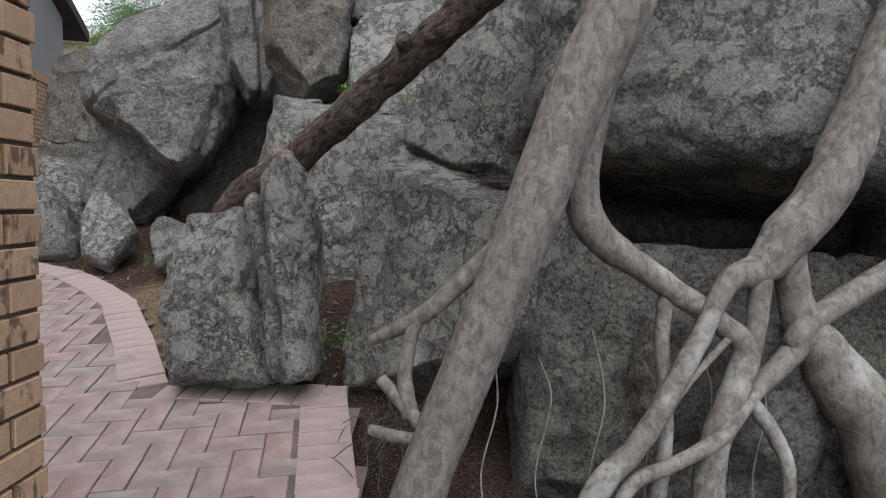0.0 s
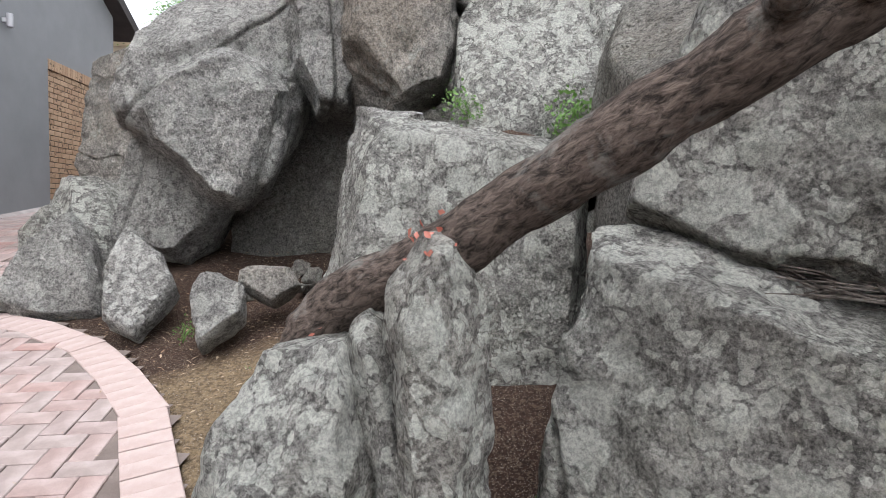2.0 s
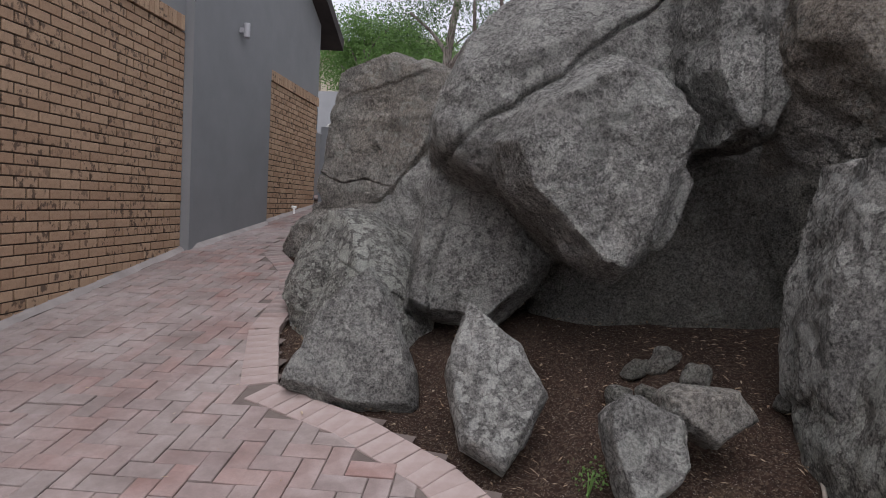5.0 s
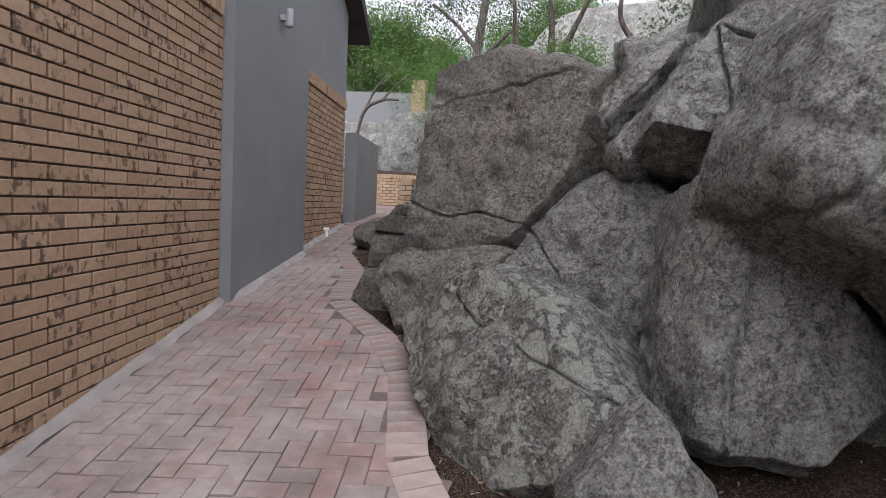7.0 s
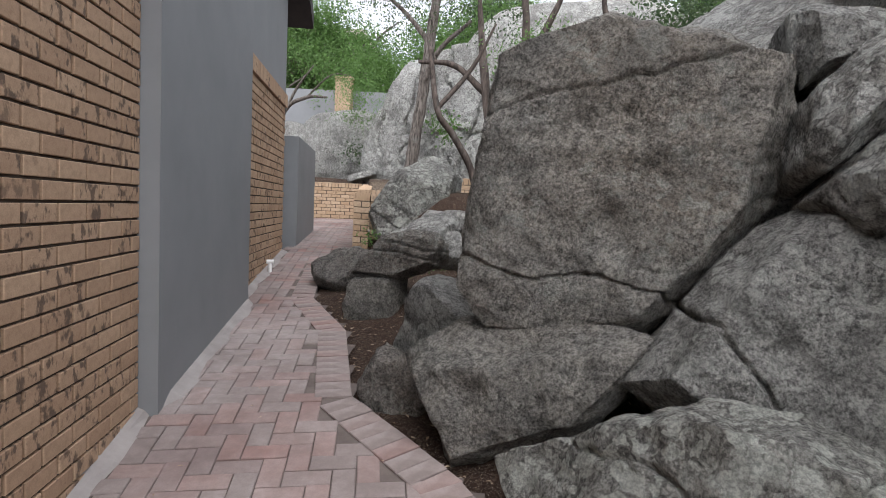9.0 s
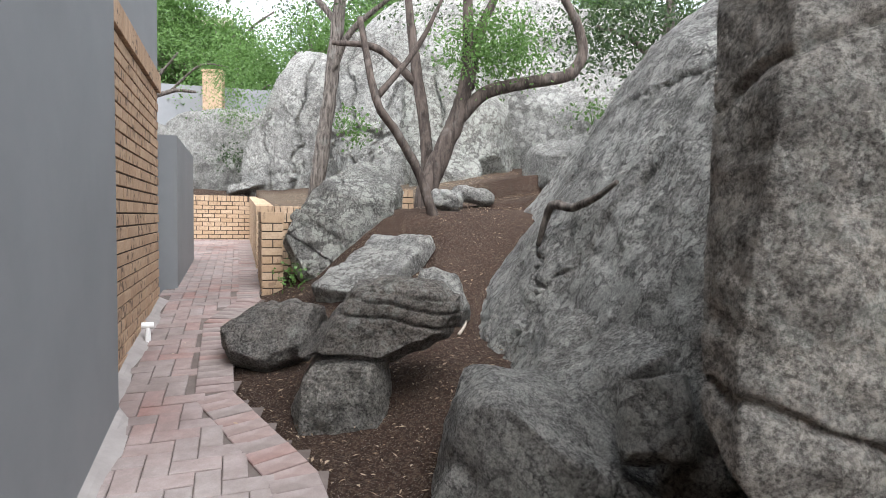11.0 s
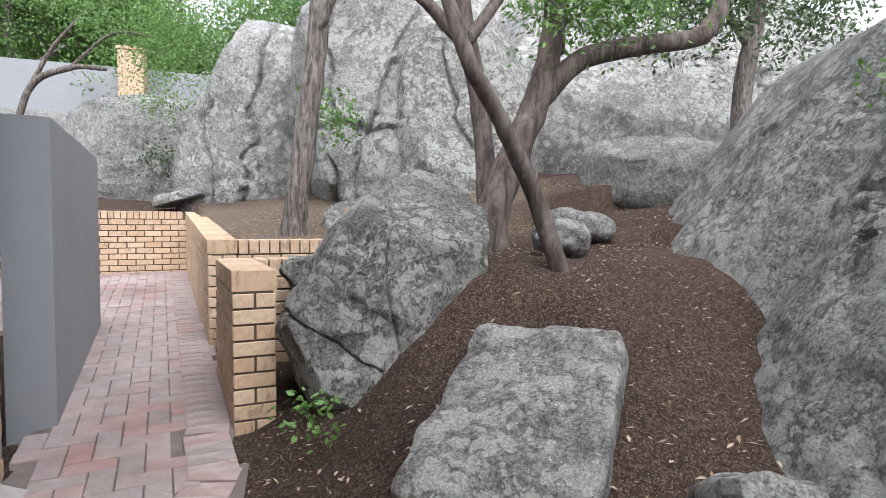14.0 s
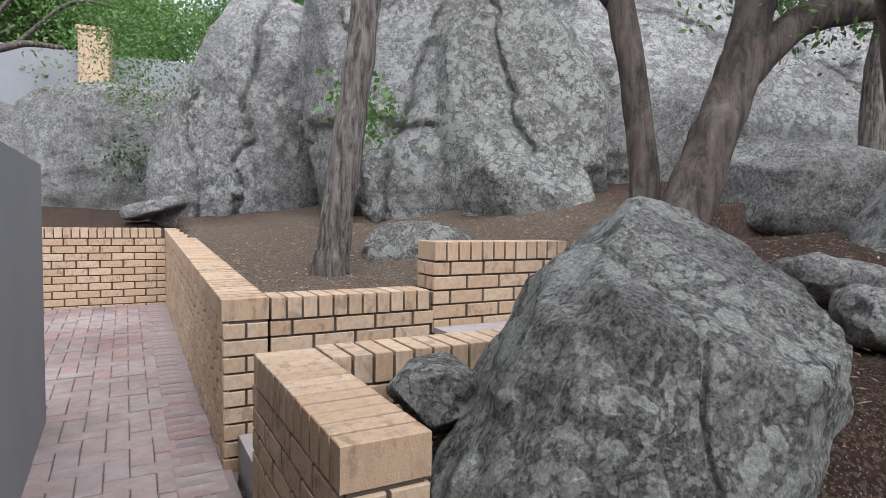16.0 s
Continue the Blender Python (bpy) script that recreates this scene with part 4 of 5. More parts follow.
# ---- trees in the garden ----


def garden_tree(label, trunk, radii, branches, clumps, bark, leaf, seed, size=0.06, count=160, spread=0.35):
    base = Vector(trunk[0])
    t = new("tree")
    t.location = base
    tagged(t, label, "tree", "garden trees")
    limb("trunk", [Vector(p) - base for p in trunk], radii, bark, t, 18, 0.16, seed, per=10)
    for k, (pts, rad) in enumerate(branches):
        limb("branch", [Vector(p) - base for p in pts], rad, bark, t, 12, 0.16, seed + k, per=7)
    if clumps:
        leaves("crown", [Vector(p) - base for p in clumps], spread, count, size, leaf, t, seed)
    return t


garden_tree("straight tree with furrowed grey bark on the terrace", [(-6.52, 15.1, 2.2), (-6.50, 15.1, 2.6), (-6.36, 15.1, 3.6), (-6.25, 15.15, 4.6), (-6.1, 15.2, 6.0), (-5.9, 15.3, 7.5)], [0.16, 0.12, 0.11, 0.105, 0.09, 0.07],
            [([(-6.28, 15.1, 4.4), (-6.0, 15.0, 5.0), (-5.4, 14.8, 5.5)], [0.07, 0.05, 0.03]), ([(-6.2, 15.2, 5.2), (-6.7, 15.4, 5.8), (-7.3, 15.4, 6.3)], [0.06, 0.04, 0.03])],
            [(-5.6, 15.2, 6.4), (-6.6, 15.5, 6.7), (-7.4, 15.4, 6.5), (-5.2, 14.8, 5.9), (-6.0, 16, 7.2), (-7.0, 16.0, 6.2)], TREE_BARK, LEAF_DARK, 201, 0.07, 1200, 0.5)
garden_tree("slender dark leaning tree growing from the soil", [(-4.989999999999999, 11.95, 2.1), (-5.06, 11.95, 2.3), (-5.19, 12.0, 2.68), (-5.43, 11.92, 3.08), (-5.65, 11.85, 3.41), (-5.82, 12.2, 4.31)], [0.07, 0.056, 0.05, 0.046, 0.042, 0.03],
            [([(-5.65, 11.85, 3.41), (-5.22, 12.1, 4.01), (-4.92, 12.1, 4.61)], [0.035, 0.03, 0.015])], [(-6.2, 12.5, 5.6), (-5.4, 12.2, 5.5)], DARK_BARK, LEAF, 202, 0.05, 200, 0.3)
garden_tree("forked dark tree with a crooked bough over the outcrop", [(-4.95, 13.4, 2.2), (-4.95, 13.4, 2.6), (-4.75, 13.4, 3.1), (-4.55, 13.4, 3.6), (-4.45, 13.4, 4.2), (-4.5, 13.4, 5.4), (-4.7, 13.4, 6.4)], [0.16, 0.135, 0.125, 0.11, 0.085, 0.05, 0.015],
            [([(-4.62, 13.4, 3.45), (-4.2, 13.35, 3.85), (-3.6, 13.3, 4.0), (-3.15, 13.3, 4.1), (-2.95, 13.3, 4.4), (-3.05, 13.3, 4.8), (-3.3, 13.3, 5.3), (-3.2, 13.3, 6.2)], [0.095, 0.085, 0.08, 0.08, 0.07, 0.06, 0.04, 0.012]),
             ([(-4.45, 13.4, 3.9), (-4.3, 13.5, 4.6), (-4.0, 13.5, 5.3), (-3.6, 13.5, 6.2)], [0.09, 0.07, 0.045, 0.012]),
             ([(-4.92, 13.6, 2.4), (-4.95, 13.7, 3.3), (-5.08, 13.8, 4.2), (-5.2, 13.9, 5.2), (-5.3, 13.9, 6.4)], [0.09, 0.08, 0.075, 0.05, 0.015]),
             ([(-5.06, 13.8, 4.0), (-5.6, 13.8, 4.45), (-6.2, 13.8, 4.5)], [0.06, 0.05, 0.03])],
            [(-4.1, 13.3, 4.25), (-4.5, 13.2, 4.3), (-3.75, 13.3, 4.35), (-4.3, 13.2, 4.55), (-3.9, 13.4, 4.6)], DARK_BARK, LEAF, 203, 0.065, 800, 0.22)
garden_tree("leafy tree above the outcrop", [(-0.8, 15.5, 3.2), (-0.8, 15.5, 4.2), (-0.6, 15.5, 5.4), (-0.5, 15.6, 6.6)], [0.14, 0.12, 0.1, 0.06],
            [([(-0.7, 15.5, 4.8), (-1.3, 15.4, 5.3), (-2.0, 15.2, 5.4)], [0.06, 0.05, 0.03])],
            [(-1.6, 15.3, 5.1), (-2.1, 15.2, 5.4), (-1.0, 15.5, 5.6), (-0.4, 15.5, 6.0), (-1.5, 15.4, 6.0), (0.3, 15.6, 5.2), (0.8, 15.5, 5.8)], TREE_BARK, LEAF_DARK, 204, 0.10, 900, 0.35)
garden_tree("feathery green tree by the boundary wall", [(-11.3, 20.4, 3.0), (-10.9, 20.3, 4.6), (-10.2, 20.1, 5.0), (-9.6, 20.0, 5.0)], [0.06, 0.055, 0.05, 0.03],
            [([(-10.9, 20.3, 4.6), (-10.5, 20.2, 5.3), (-10.0, 20.1, 5.9)], [0.045, 0.035, 0.02]), ([(-10.2, 20.1, 5.0), (-9.5, 20.0, 5.6), (-8.9, 20.0, 5.6)], [0.03, 0.025, 0.015])],
            [(-8.9, 20, 5.2), (-8.4, 20, 5.0), (-8.8, 20, 4.7), (-9.4, 20, 5.7), (-9.9, 20.1, 6.1), (-8.5, 20, 5.6), (-10.5, 20.2, 6.2), (-9.0, 20, 6.0)], TREE_BARK, LEAF, 205, 0.06, 750, 0.36)
for k, (x, y, h) in enumerate(((-5.5, 26, 9.5), (-10.5, 28, 9.0), (-14, 27, 9), (4, 27, 11), (-8, 30, 10))):
    rng = np.random.default_rng(300 + k)
    garden_tree("green bushy tree on the hill behind the rocks", [(x, y, 3.5), (x + 0.2, y, 5.5), (x + 0.1, y, h - 1.5), (x, y, h)], [0.16, 0.13, 0.1, 0.05],
                [([(x + 0.1, y, 5.5 + j * 0.8), (x + 0.7 * math.cos(j * 2.2), y - 0.3, 6.4 + j * 0.8), (x + 1.6 * math.cos(j * 2.2), y - 0.5, 7 + j * 0.8)], [0.07, 0.05, 0.03]) for j in range(4)],
                [(x + rng.normal(0, 1.3), y + rng.normal(0, 1), rng.uniform(6, h + 0.6)) for _ in range(14)], TREE_BARK, LEAF, 300 + k, 0.13, 2000, 0.6)

# ---- boundary wall and the neighbouring house ----
boundary = mesh_object("boundary_wall", [(x, y, z) for z in (3.0, 6.1) for x, y in ((-22, 23.3), (-6.0, 25.2), (-6.05, 25.45), (-22.05, 23.55))], BOX_FACES, PLASTER)
tagged(boundary, "high grey plastered boundary wall", "wall", kind="structure")
post = new("brick_post")
post.location = (-10.3, 24.45, 3.6)
tagged(post, "tan brick pier in the boundary wall", "pillar")
part("shaft", box_bm(-0.28, 0.28, -0.16, 0.2, 0, 2.85, 0.01), BRICK_LOW, post)
part("cap", box_bm(-0.31, 0.31, -0.19, 0.2, 2.85, 2.93, 0.01), BRICK_LOW, post)
house = new("house")
house.location = (-15.5, 30, 3.0)
tagged(house, "neighbouring beige house with a covered balcony", "house")
part("wall", box_bm(-4.5, 4.2, 0, 6, 0, 6.2, 0.02), BEIGE, house)
part("roof", box_bm(-5, 4.8, -1.2, 6.5, 6.2, 6.5, 0.03), BEIGE, house)
for x in (-2, 0.5, 3):
    part("post", box_bm(x - 0.12, x + 0.12, -1, -0.78, 3.2, 6.2, 0.02), TWIG, house)
part("balcony", box_bm(-4.5, 4.2, -1.1, 0, 3.0, 3.25, 0.02), BEIGE, house)

# ---- small things ----
lamp = new("wall_lamp")
lamp.matrix_world = Matrix.Translation(plan(1.15, 0.1, 3.69)) @ pose(0, 0, 0, 0, 0, YAW)
tagged(lamp, "small cylindrical steel wall lamp on the grey panel", "lamp")
part("bracket", box_bm(0, 0.06, -0.03, 0.03, -0.03, 0.03, 0.004), STEEL, lamp)
v, f = tube([(0.09, 0, -0.09), (0.09, 0, 0.0), (0.09, 0, 0.09)], [0.04, 0.04, 0.04], 20)
mesh_object("shade", v, f, STEEL, lamp, True)
pipe = new("drain_pipe")
pipe.location = plan(3.55, 0.07, 1.28)
tagged(pipe, "white plastic drain pipe stub at the foot of the wall", "pipe")
v, f = tube([(0, 0, -0.1), (0, 0, 0.0), (0, 0, 0.10)], [0.02, 0.02, 0.02], 16)
mesh_object("riser", v, f, WHITE, pipe, True)
v, f = tube([(-0.04, -0.01, 0.11), (0, 0, 0.11), (0.035, 0.015, 0.11)], [0.025, 0.025, 0.025], 16)
mesh_object("elbow", v, f, WHITE, pipe, True)


def plant(label, x, y, z, n, size, material, seed, spread=0.07):
    p = new("plant")
    p.location = (x, y, z)
    tagged(p, label, "plant")
    rng = np.random.default_rng(seed)
    tips = [Vector((rng.normal(0, spread), rng.normal(0, spread), rng.uniform(0.4, 1.3) * spread * 1.5)) for _ in range(n)]
    for k, tip in enumerate(tips):
        limb("stem", [(0, 0, -0.03), tip * 0.5 + Vector((0, 0, 0.02)), tip], [0.004, 0.003, 0.002], material, p, 5, 0, per=3)
    leaves("foliage", tips, size * 0.6, 14, size, material, p, seed, narrow=0.6)


plant("small leafy green weed against the boulder", -6.42, 11.5, 1.62, 4, 0.04, LEAF, 1, 0.03)
plant("green seedling at the foot of the slab", -5.75, 10.02, 1.36, 3, 0.03, LEAF, 2, 0.05)
plant("green seedling beside the flat slab", -5.50, 10.1, 1.38, 3, 0.025, LEAF, 3, 0.04)
plant("fern-like green plant on the ledge", 0.38, 3.95, 1.68, 16, 0.035, LEAF, 4, 0.13)
plant("green plants on the ledge above the block", -0.28, 4.20, 1.87, 10, 0.03, LEAF, 5, 0.09)
plant("small green weed in the soil", -1.95, 3.75, 0.50, 4, 0.018, LEAF, 6, 0.04)
plant("small green weed in the gravel", -1.05, 2.95, 0.42, 5, 0.025, LEAF, 7)
plant("small green weed between the boulders", 0.05, 2.0, 0.3, 5, 0.03, LEAF, 8)
plant("yellow-green twig hanging over the boulder", 1.32, 1.32, 1.42, 2, 0.02, LEAF, 9, 0.03)
plant("green shrub at the foot of the dome", -5.9, 16.9, 3.6, 9, 0.09, LEAF, 10, 0.2)
plant("green plant on the outcrop", -3.75, 10.9, 3.1, 5, 0.04, LEAF, 11, 0.08)
plant("green shrub by the dark rock", -8.9, 21.2, 3.3, 10, 0.08, LEAF_DARK, 12, 0.25)
root = tagged(limb("old_root", [(-4.57, 9.75, 2.04), (-4.53, 9.7, 2.24), (-4.51, 9.62, 2.32), (-4.44, 9.45, 2.3), (-4.4, 9.2, 2.35), (-4.35, 9.0, 2.44)], [0.016, 0.026, 0.03, 0.028, 0.022, 0.012], TREE_BARK, sides=12, rough=0.25), "gnarled grey root lying in a crack of the outcrop", "root")
for k, (a, b, c) in enumerate((((-1.27, 3.42), (-1.31, 3.6), (-1.29, 3.85)), ((-1.12, 3.75), (-1.08, 3.9), (-1.06, 4.05)), ((-5.1, 9.8), (-5.0, 10.1), (-4.95, 10.4)))):
    pts = [(x, y, ground_height(x, y) + 0.02) for x, y in (a, b, c)]
    tagged(limb("dry_stick", pts, [0.012, 0.010, 0.006], TWIG, sides=7, rough=0.3), "bare dry stick lying on the soil", "stick", "dry sticks")


def litter():
    """Dead leaves, twigs and chips strewn over soil and paving."""
    rng = np.random.default_rng(77)
    verts, faces = [], []
    n = 0
    while n < 11000:
        s, w = rng.uniform(-8, 10.5), rng.uniform(0.2, 5.5)
        p = plan(s, w)
        x, y = p.x, p.y
        paved = inside(x, y, PAVED)
        if paved and rng.random() > 0.02:
            continue
        z = ground_height(x, y) + (0.078 if paved else 0.02) + rng.uniform(0, 0.012)
        a, L = rng.uniform(0, 6.28), rng.uniform(0.01, 0.045)
        W = L * rng.uniform(0.15, 0.5)
        ca, sa = math.cos(a), math.sin(a)
        k = len(verts)
        lift = rng.uniform(-0.3, 0.5) * L
        verts += [(x, y, z), (x + ca * L / 2 - sa * W / 2, y + sa * L / 2 + ca * W / 2, z + lift * 0.5 + 0.004), (x + ca * L, y + sa * L, z + max(lift, 0)), (x + ca * L / 2 + sa * W / 2, y + sa * L / 2 - ca * W / 2, z + lift * 0.3 + 0.004)]
        faces.append((k, k + 1, k + 2, k + 3))
        n += 1
    return tagged(mesh_object("leaf_litter", verts, faces, DRY_LEAF), "dry fallen leaves and twigs strewn on the soil", "leaves", kind="stuff")


litter()


# ---- paving ----
def piece_mesh(name, L, W, H, material, inset=0.004):
    """A brick with its top (or face) edges eased: L long, W wide, H thick, face at +z."""
    a, b = L / 2, W / 2
    verts = [(-a, -b, -H), (a, -b, -H), (a, b, -H), (-a, b, -H), (-a, -b, -inset), (a, -b, -inset), (a, b, -inset), (-a, b, -inset),
             (-a + inset, -b + inset, 0), (a - inset, -b + inset, 0), (a - inset, b - inset, 0), (-a + inset, b - inset, 0)]
    faces = [(0, 1, 5, 4), (1, 2, 6, 5), (2, 3, 7, 6), (3, 0, 4, 7), (4, 5, 9, 8), (5, 6, 10, 9), (6, 7, 11, 10), (7, 4, 8, 11), (8, 9, 10, 11)]
    me = bpy.data.meshes.new(name)
    me.from_pydata(verts, [], faces)
    me.materials.append(material)
    return me


def lay(name, mats, me, owner, near, label, limit=300):
    """Lays pieces at the matrices: those for which near(place) holds as objects of their own, the rest joined."""
    singles = [m for m in mats if near(m.translation)][:limit]
    chosen = {id(m) for m in singles}
    inv = owner.matrix_world.inverted()
    for m in singles:
        ob = new(name, me)
        ob.parent = owner
        ob.matrix_basis = inv @ m
    rest = [m for m in mats if id(m) not in chosen]
    if rest:
        V = np.array([v.co[:] for v in me.vertices])
        F = [tuple(p.vertices) for p in me.polygons]
        verts, faces = [], []
        for m in rest:
            mm = np.array(inv @ m)
            k = len(verts)
            verts += (V @ mm[:3, :3].T + mm[:3, 3]).tolist()
            faces += [tuple(k + j for j in f) for f in F]
        ob = mesh_object(name + "_field", verts, faces, me.materials[0], owner)
        tagged(ob, label, kind="stuff")


def slope_matrix(x, y, yaw, dz=0.0):
    dz_dy = (path_height(y + 0.1) - path_height(y - 0.1)) / 0.2
    yaxis = Vector((0, 1, dz_dy)).normalized()
    xaxis = Vector((1, 0, 0))
    m = Matrix((xaxis, yaxis, xaxis.cross(yaxis))).transposed().to_4x4()
    return Matrix.Translation((x, y, path_height(y) + dz)) @ m @ pose(0, 0, 0, 0, 0, yaw)


def pave():
    L, W = 0.222, 0.111
    rng = np.random.default_rng(9)
    mats, border = [], []
    for i in range(-15, 182):
        for j in range(0, 100):
            # 90-degree herringbone on a grid of half pavers
            u, v = i * W, j * W
            k = (i - j) % 4
            if k == 0:
                cu, cv, turn = u + W, v + W / 2, 0
            elif k == 3:
                cu, cv, turn = u + W / 2, v + W, 90
            else:
                continue
            p = plan(cu - 8.0, cv - 1.7)
            if not inside(p.x, p.y, PAVED) or edge_distance(p.x, p.y) < 0.225:
                continue
            s, w = to_plan(p.x, p.y)
            if s > 11.55 or (w < 0.05 and s < 5.3):
                continue
            mats.append(slope_matrix(p.x, p.y, YAW + 90 + turn + rng.normal(0, 0.5), rng.normal(0, 0.0022)))
    d, k = 0.06, 0
    run = EDGE + [tuple(plan(s, 0.93)[:2]) for s in (5.2, 11.5)]
    for (ax, ay), (bx, by) in zip(run, run[1:]):
        n = math.hypot(bx - ax, by - ay)
        ux, uy = (bx - ax) / n, (by - ay) / n
        while d < n:
            x, y = ax + ux * d - uy * 0.115, ay + uy * d + ux * 0.115
            if inside(x, y, PAVED):
                border.append(slope_matrix(x, y, math.degrees(math.atan2(ux, -uy)) , 0.003 + rng.normal(0, 0.002)))
            d += 0.112
        d -= n
    return mats, border


paver = piece_mesh("paver", 0.217, 0.106, 0.05, PAVER)
field, border = pave()
paving = new("paving")
tagged(paving, "red and grey clay pavers laid in herringbone", "paving", kind="structure")
lay("paver", field, paver, paving, lambda p: -3.2 < p.x < 0.2 and p.y < 4.4 and p.y > 0.6, "herringbone clay pavers")
edging = new("paving_edge")
tagged(edging, "soldier course of pale clay pavers edging the path", "paving", kind="structure")
lay("edge_paver", [m for m in border if m.translation.y < 5.3], piece_mesh("edge_paver", 0.217, 0.106, 0.055, PALE_PAVER), edging, lambda p: True, "pale edging pavers", 200)
lay("edge_paver", [m for m in border if m.translation.y >= 5.3], piece_mesh("edge_paver", 0.217, 0.106, 0.055, PAVER), edging, lambda p: True, "edging pavers", 200)


# bedding sand and mortar just under the pavers' faces
def bed():
    verts, faces = [], []
    step = 0.1
    index = {}
    for i in range(-110, 12):
        for j in range(-30, 200):
            x, y = i * step, j * step
            if not inside(x + step / 2, y + step / 2, PAVED):
                continue
            quad = []
            for a, b in ((0, 0), (1, 0), (1, 1), (0, 1)):
                key = (i + a, j + b)
                if key not in index:
                    index[key] = len(verts)
                    yy = (j + b) * step
                    verts.append(((i + a) * step, yy, path_height(yy) - 0.011))
                quad.append(index[key])
            faces.append(tuple(quad))
    return tagged(mesh_object("paving_bed", verts, faces, BED), "sandy mortar bed in the joints of the paving", "paving", kind="structure")


bed()
verts, faces = [], []
strip = [s for s in np.arange(-9.4, 5.0, 0.2)]
for k, s in enumerate(strip):
    out = 0.1 if 0 <= s < 2.25 else 0.0
    for w, dz in ((out - 0.02, 0.05), (out + 0.03, 0.025), (out + 0.075 + 0.02 * math.sin(k * 1.7), -0.004)):
        p = plan(s, w)
        verts.append((p.x, p.y, path_height(p.y) + dz))
    if k:
        a = 3 * k
        faces += [(a - 3, a - 2, a + 1, a), (a - 2, a - 1, a + 2, a + 1)]
tagged(mesh_object("wall_footing", verts, faces, CEMENT), "pale cement fillet along the foot of the house wall", "footing", kind="structure")
# ring of pavers round a planting hole
ring = new("planting_ring")
ring.location = (-2.95, 2.72, 0)
tagged(ring, "ring of pale pavers round a gravel planting hole", "paving", kind="structure")
ring_mats = []
for k in range(26):
    a = 2 * math.pi * k / 26
    x, y = -2.95 + 0.46 * math.cos(a), 2.72 + 0.46 * math.sin(a)
    ring_mats.append(slope_matrix(x, y, math.degrees(a), 0.006))
lay("ring_paver", ring_mats, piece_mesh("ring_paver", 0.2, 0.1, 0.05, PALE_PAVER), ring, lambda p: True, "ring pavers")
verts = [(-2.95, 2.72, path_height(2.72) + 0.002)] + [(-2.95 + 0.37 * math.cos(k * 0.2618), 2.72 + 0.37 * math.sin(k * 0.2618), path_height(2.72 + 0.37 * math.sin(k * 0.2618)) + 0.005) for k in range(24)]
tagged(mesh_object("planting_soil", verts, [(0, k + 1, (k + 1) % 24 + 1) for k in range(24)], SOIL), "gravelly soil in the planting ring", "soil", kind="structure")


# ---- brickwork ----
COURSE = 0.085


def brick_face(origin, along, out, length, z0, z1, offset=0, lift=0.0):
    """Matrices of stretcher-bond bricks on a face from origin along a way; their faces look out. lift: rise of the courses per metre."""
    mats = []
    n = int((z1 - z0) / COURSE)
    for c in range(n):
        x = -0.116 * ((c + offset) % 2)
        while x < length - 0.02:
            a, b = max(x, 0.0), min(x + 0.222, length)
            if b - a > 0.03:
                mid = (a + b) / 2
                z = z1 - (c + 0.5) * COURSE + lift * mid
                al, o = Vector(along), Vector(out)
                up = Vector((0, 0, 1))
                side = al if al.cross(up).dot(o) > 0 else -al
                m = Matrix((side * ((b - a) / 0.222), up, o)).transposed().to_4x4()
                mats.append(Matrix.Translation(Vector((origin[0], origin[1], z)) + al * mid + o * 0.004 * random.random()) @ m)
            x += 0.232
    return mats


def coping(origin, along, out, length, z_top, across, lift=0.0):
    """Matrices of brick-on-edge coping: bricks across the wall, a course wide each."""
    mats, x = [], 0.0415
    al, o = Vector(along), Vector(out)
    while x < length:
        z = z_top + lift * x
        m = Matrix((o if o.cross(al).z > 0 else -o, al, Vector((0, 0, 1)))).transposed().to_4x4()
        mats.append(Matrix.Translation(Vector((origin[0], origin[1], z)) + al * x - o * across / 2 + Vector((0, 0, 0.002 * random.random()))) @ m)
        x += 0.083
    return mats


D = Vector((DX, DY, 0))
N = Vector((DY, -DX, 0))
face = piece_mesh("brick", 0.214, 0.073, 0.03, BRICK, 0.003)
low_face = piece_mesh("brick", 0.216, 0.073, 0.03, BRICK_LOW, 0.003)
low_cap = piece_mesh("coping_brick", 0.228, 0.070, 0.11, BRICK_LOW, 0.003)
by_name = {o.name: o for o in scene.objects}


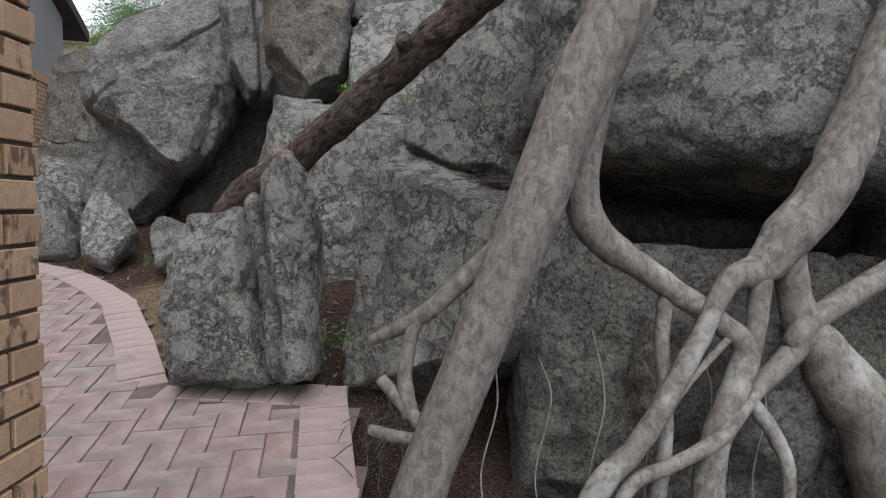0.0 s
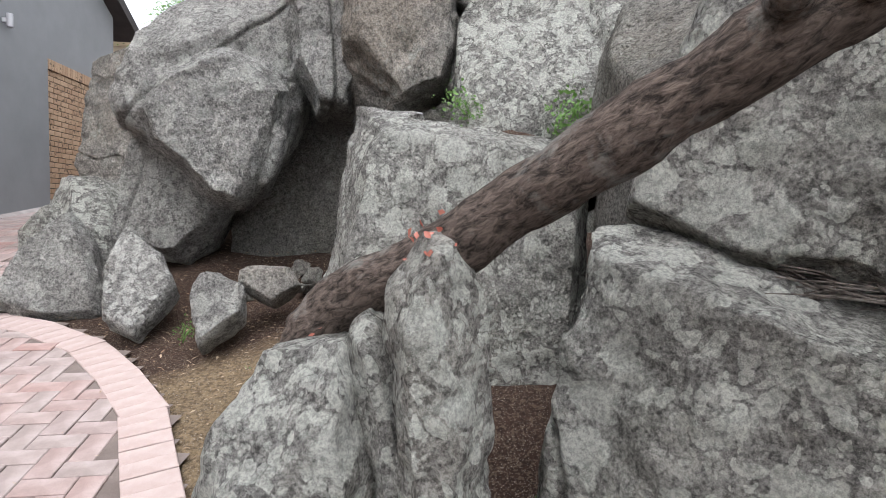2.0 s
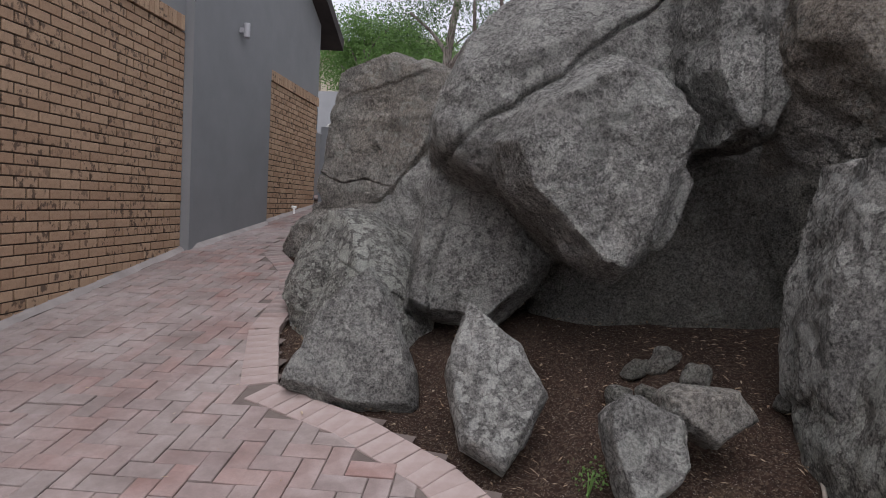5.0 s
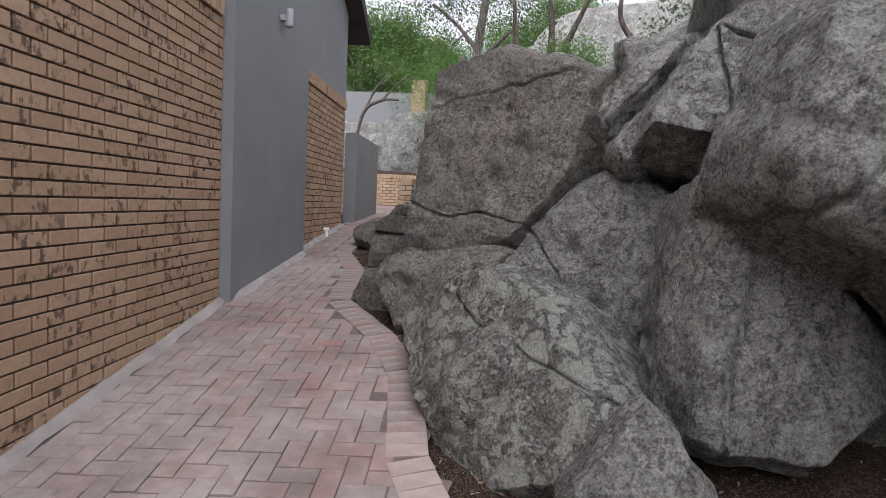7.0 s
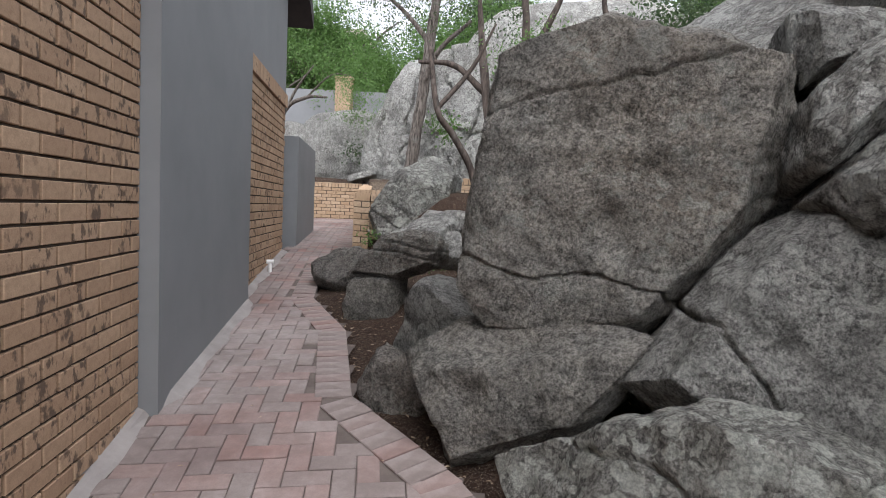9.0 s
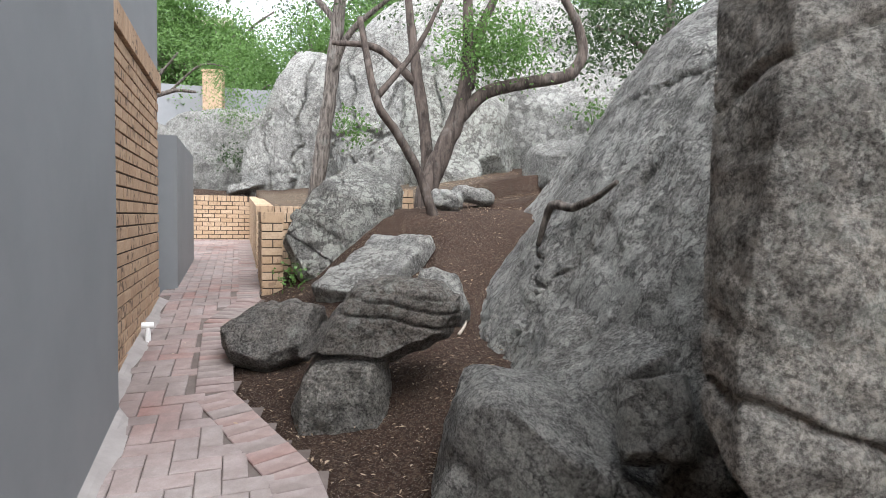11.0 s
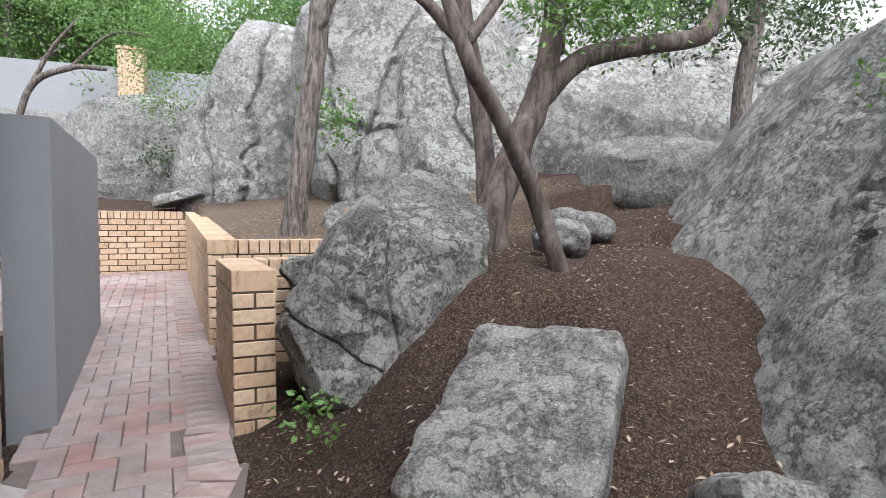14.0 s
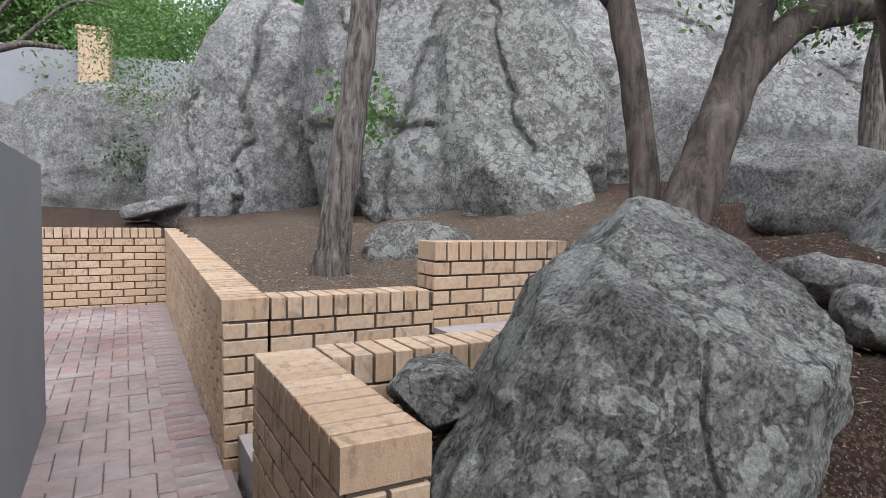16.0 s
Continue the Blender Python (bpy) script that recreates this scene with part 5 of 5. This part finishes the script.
def dress(owner, s0, s1, w0, w1, z0, z1, limit, lift=0.0, sides="pf", cap=True, across_s=False):
    """Bricks on the path face (p), the near end (f) and back (b) of a low wall, with coping."""
    mats = []
    top = z1 - (0.117 if cap else 0)
    if "p" in sides:
        mats += brick_face(plan(s0, w0), D, -N, s1 - s0, z0, top, 0, lift)
    if "f" in sides:
        mats += brick_face(plan(s0, w0), N, -D, w1 - w0, z0, top, 1)
    if "r" in sides:
        mats += brick_face(plan(s0, w1), D, N, s1 - s0, z0, top, 0, lift)
    lay("brick", mats, low_face, owner, lambda p: True, "courses of tan face brick", limit)
    if cap:
        caps = coping(plan(s0, w1 + 0.003), N * 0 + D, N, s1 - s0, z1, 0.226, lift) if not across_s else coping(plan(s1 + 0.003, w0), N, D, w1 - w0, z1, 0.226)
        lay("coping_brick", caps, low_cap, owner, lambda p: True, "brick-on-edge coping", limit)


dress(near_leg, 5.12, 6.15, 0.93, 1.15, 1.15, 2.25, 200)
dress(planter_leg, 5.93, 6.15, 1.16, 2.2, 1.5, 2.25, 100, sides="f", across_s=True)
dress(terrace_wall, 6.93, 11.84, 0.93, 1.15, 1.35, 2.34, 300, 0.26 / 4.91)
dress(terrace_leg, 6.93, 7.15, 1.16, 2.1, 1.45, 2.34, 100, sides="f", across_s=True)
dress(step_wall, 6.93, 7.15, 2.1, 3.1, 1.8, 2.62, 100, sides="fp", across_s=True)
dress(back_wall, 11.62, 11.84, -1.6, 0.93, 1.5, 2.60, 200, sides="f", across_s=True)
lay("brick", brick_face(plan(-9.5, 0), D, N, 9.49, -0.6, 3.32), face, by_name["wall_house_front"], lambda p: to_plan(p.x, p.y)[0] > -2.4, "courses of tan face brick with dark firing marks")
lay("brick", brick_face(plan(2.26, 0), D, N, 2.58, 0.9, 3.32), face, by_name["wall_house_rear"], lambda p: True, "courses of tan face brick")
lay("brick", brick_face((-0.588, -2.9, 0), Vector((0, 1, 0)), Vector((1, 0, 0)), 3.48, -0.5, 3.1), face, entrance_pier, lambda p: p.y > -0.6, "courses of tan face brick", 200)
sill = piece_mesh("soldier_brick", 0.16, 0.074, 0.06, BRICK, 0.003)
for name, s0, n in (("wall_gable_front", -9.4, 113), ("wall_gable_rear", 2.3, 31)):
    rows = []
    for k in range(n):
        p = plan(s0 + k * 0.083, 0.03, 3.405)
        rows.append(Matrix.Translation(p) @ Matrix((Vector((0, 0, 1)), D, N)).transposed().to_4x4())
    lay("soldier_brick", rows, sill, by_name[name], lambda p: to_plan(p.x, p.y)[0] > -5, "band of brick-on-end", 120)
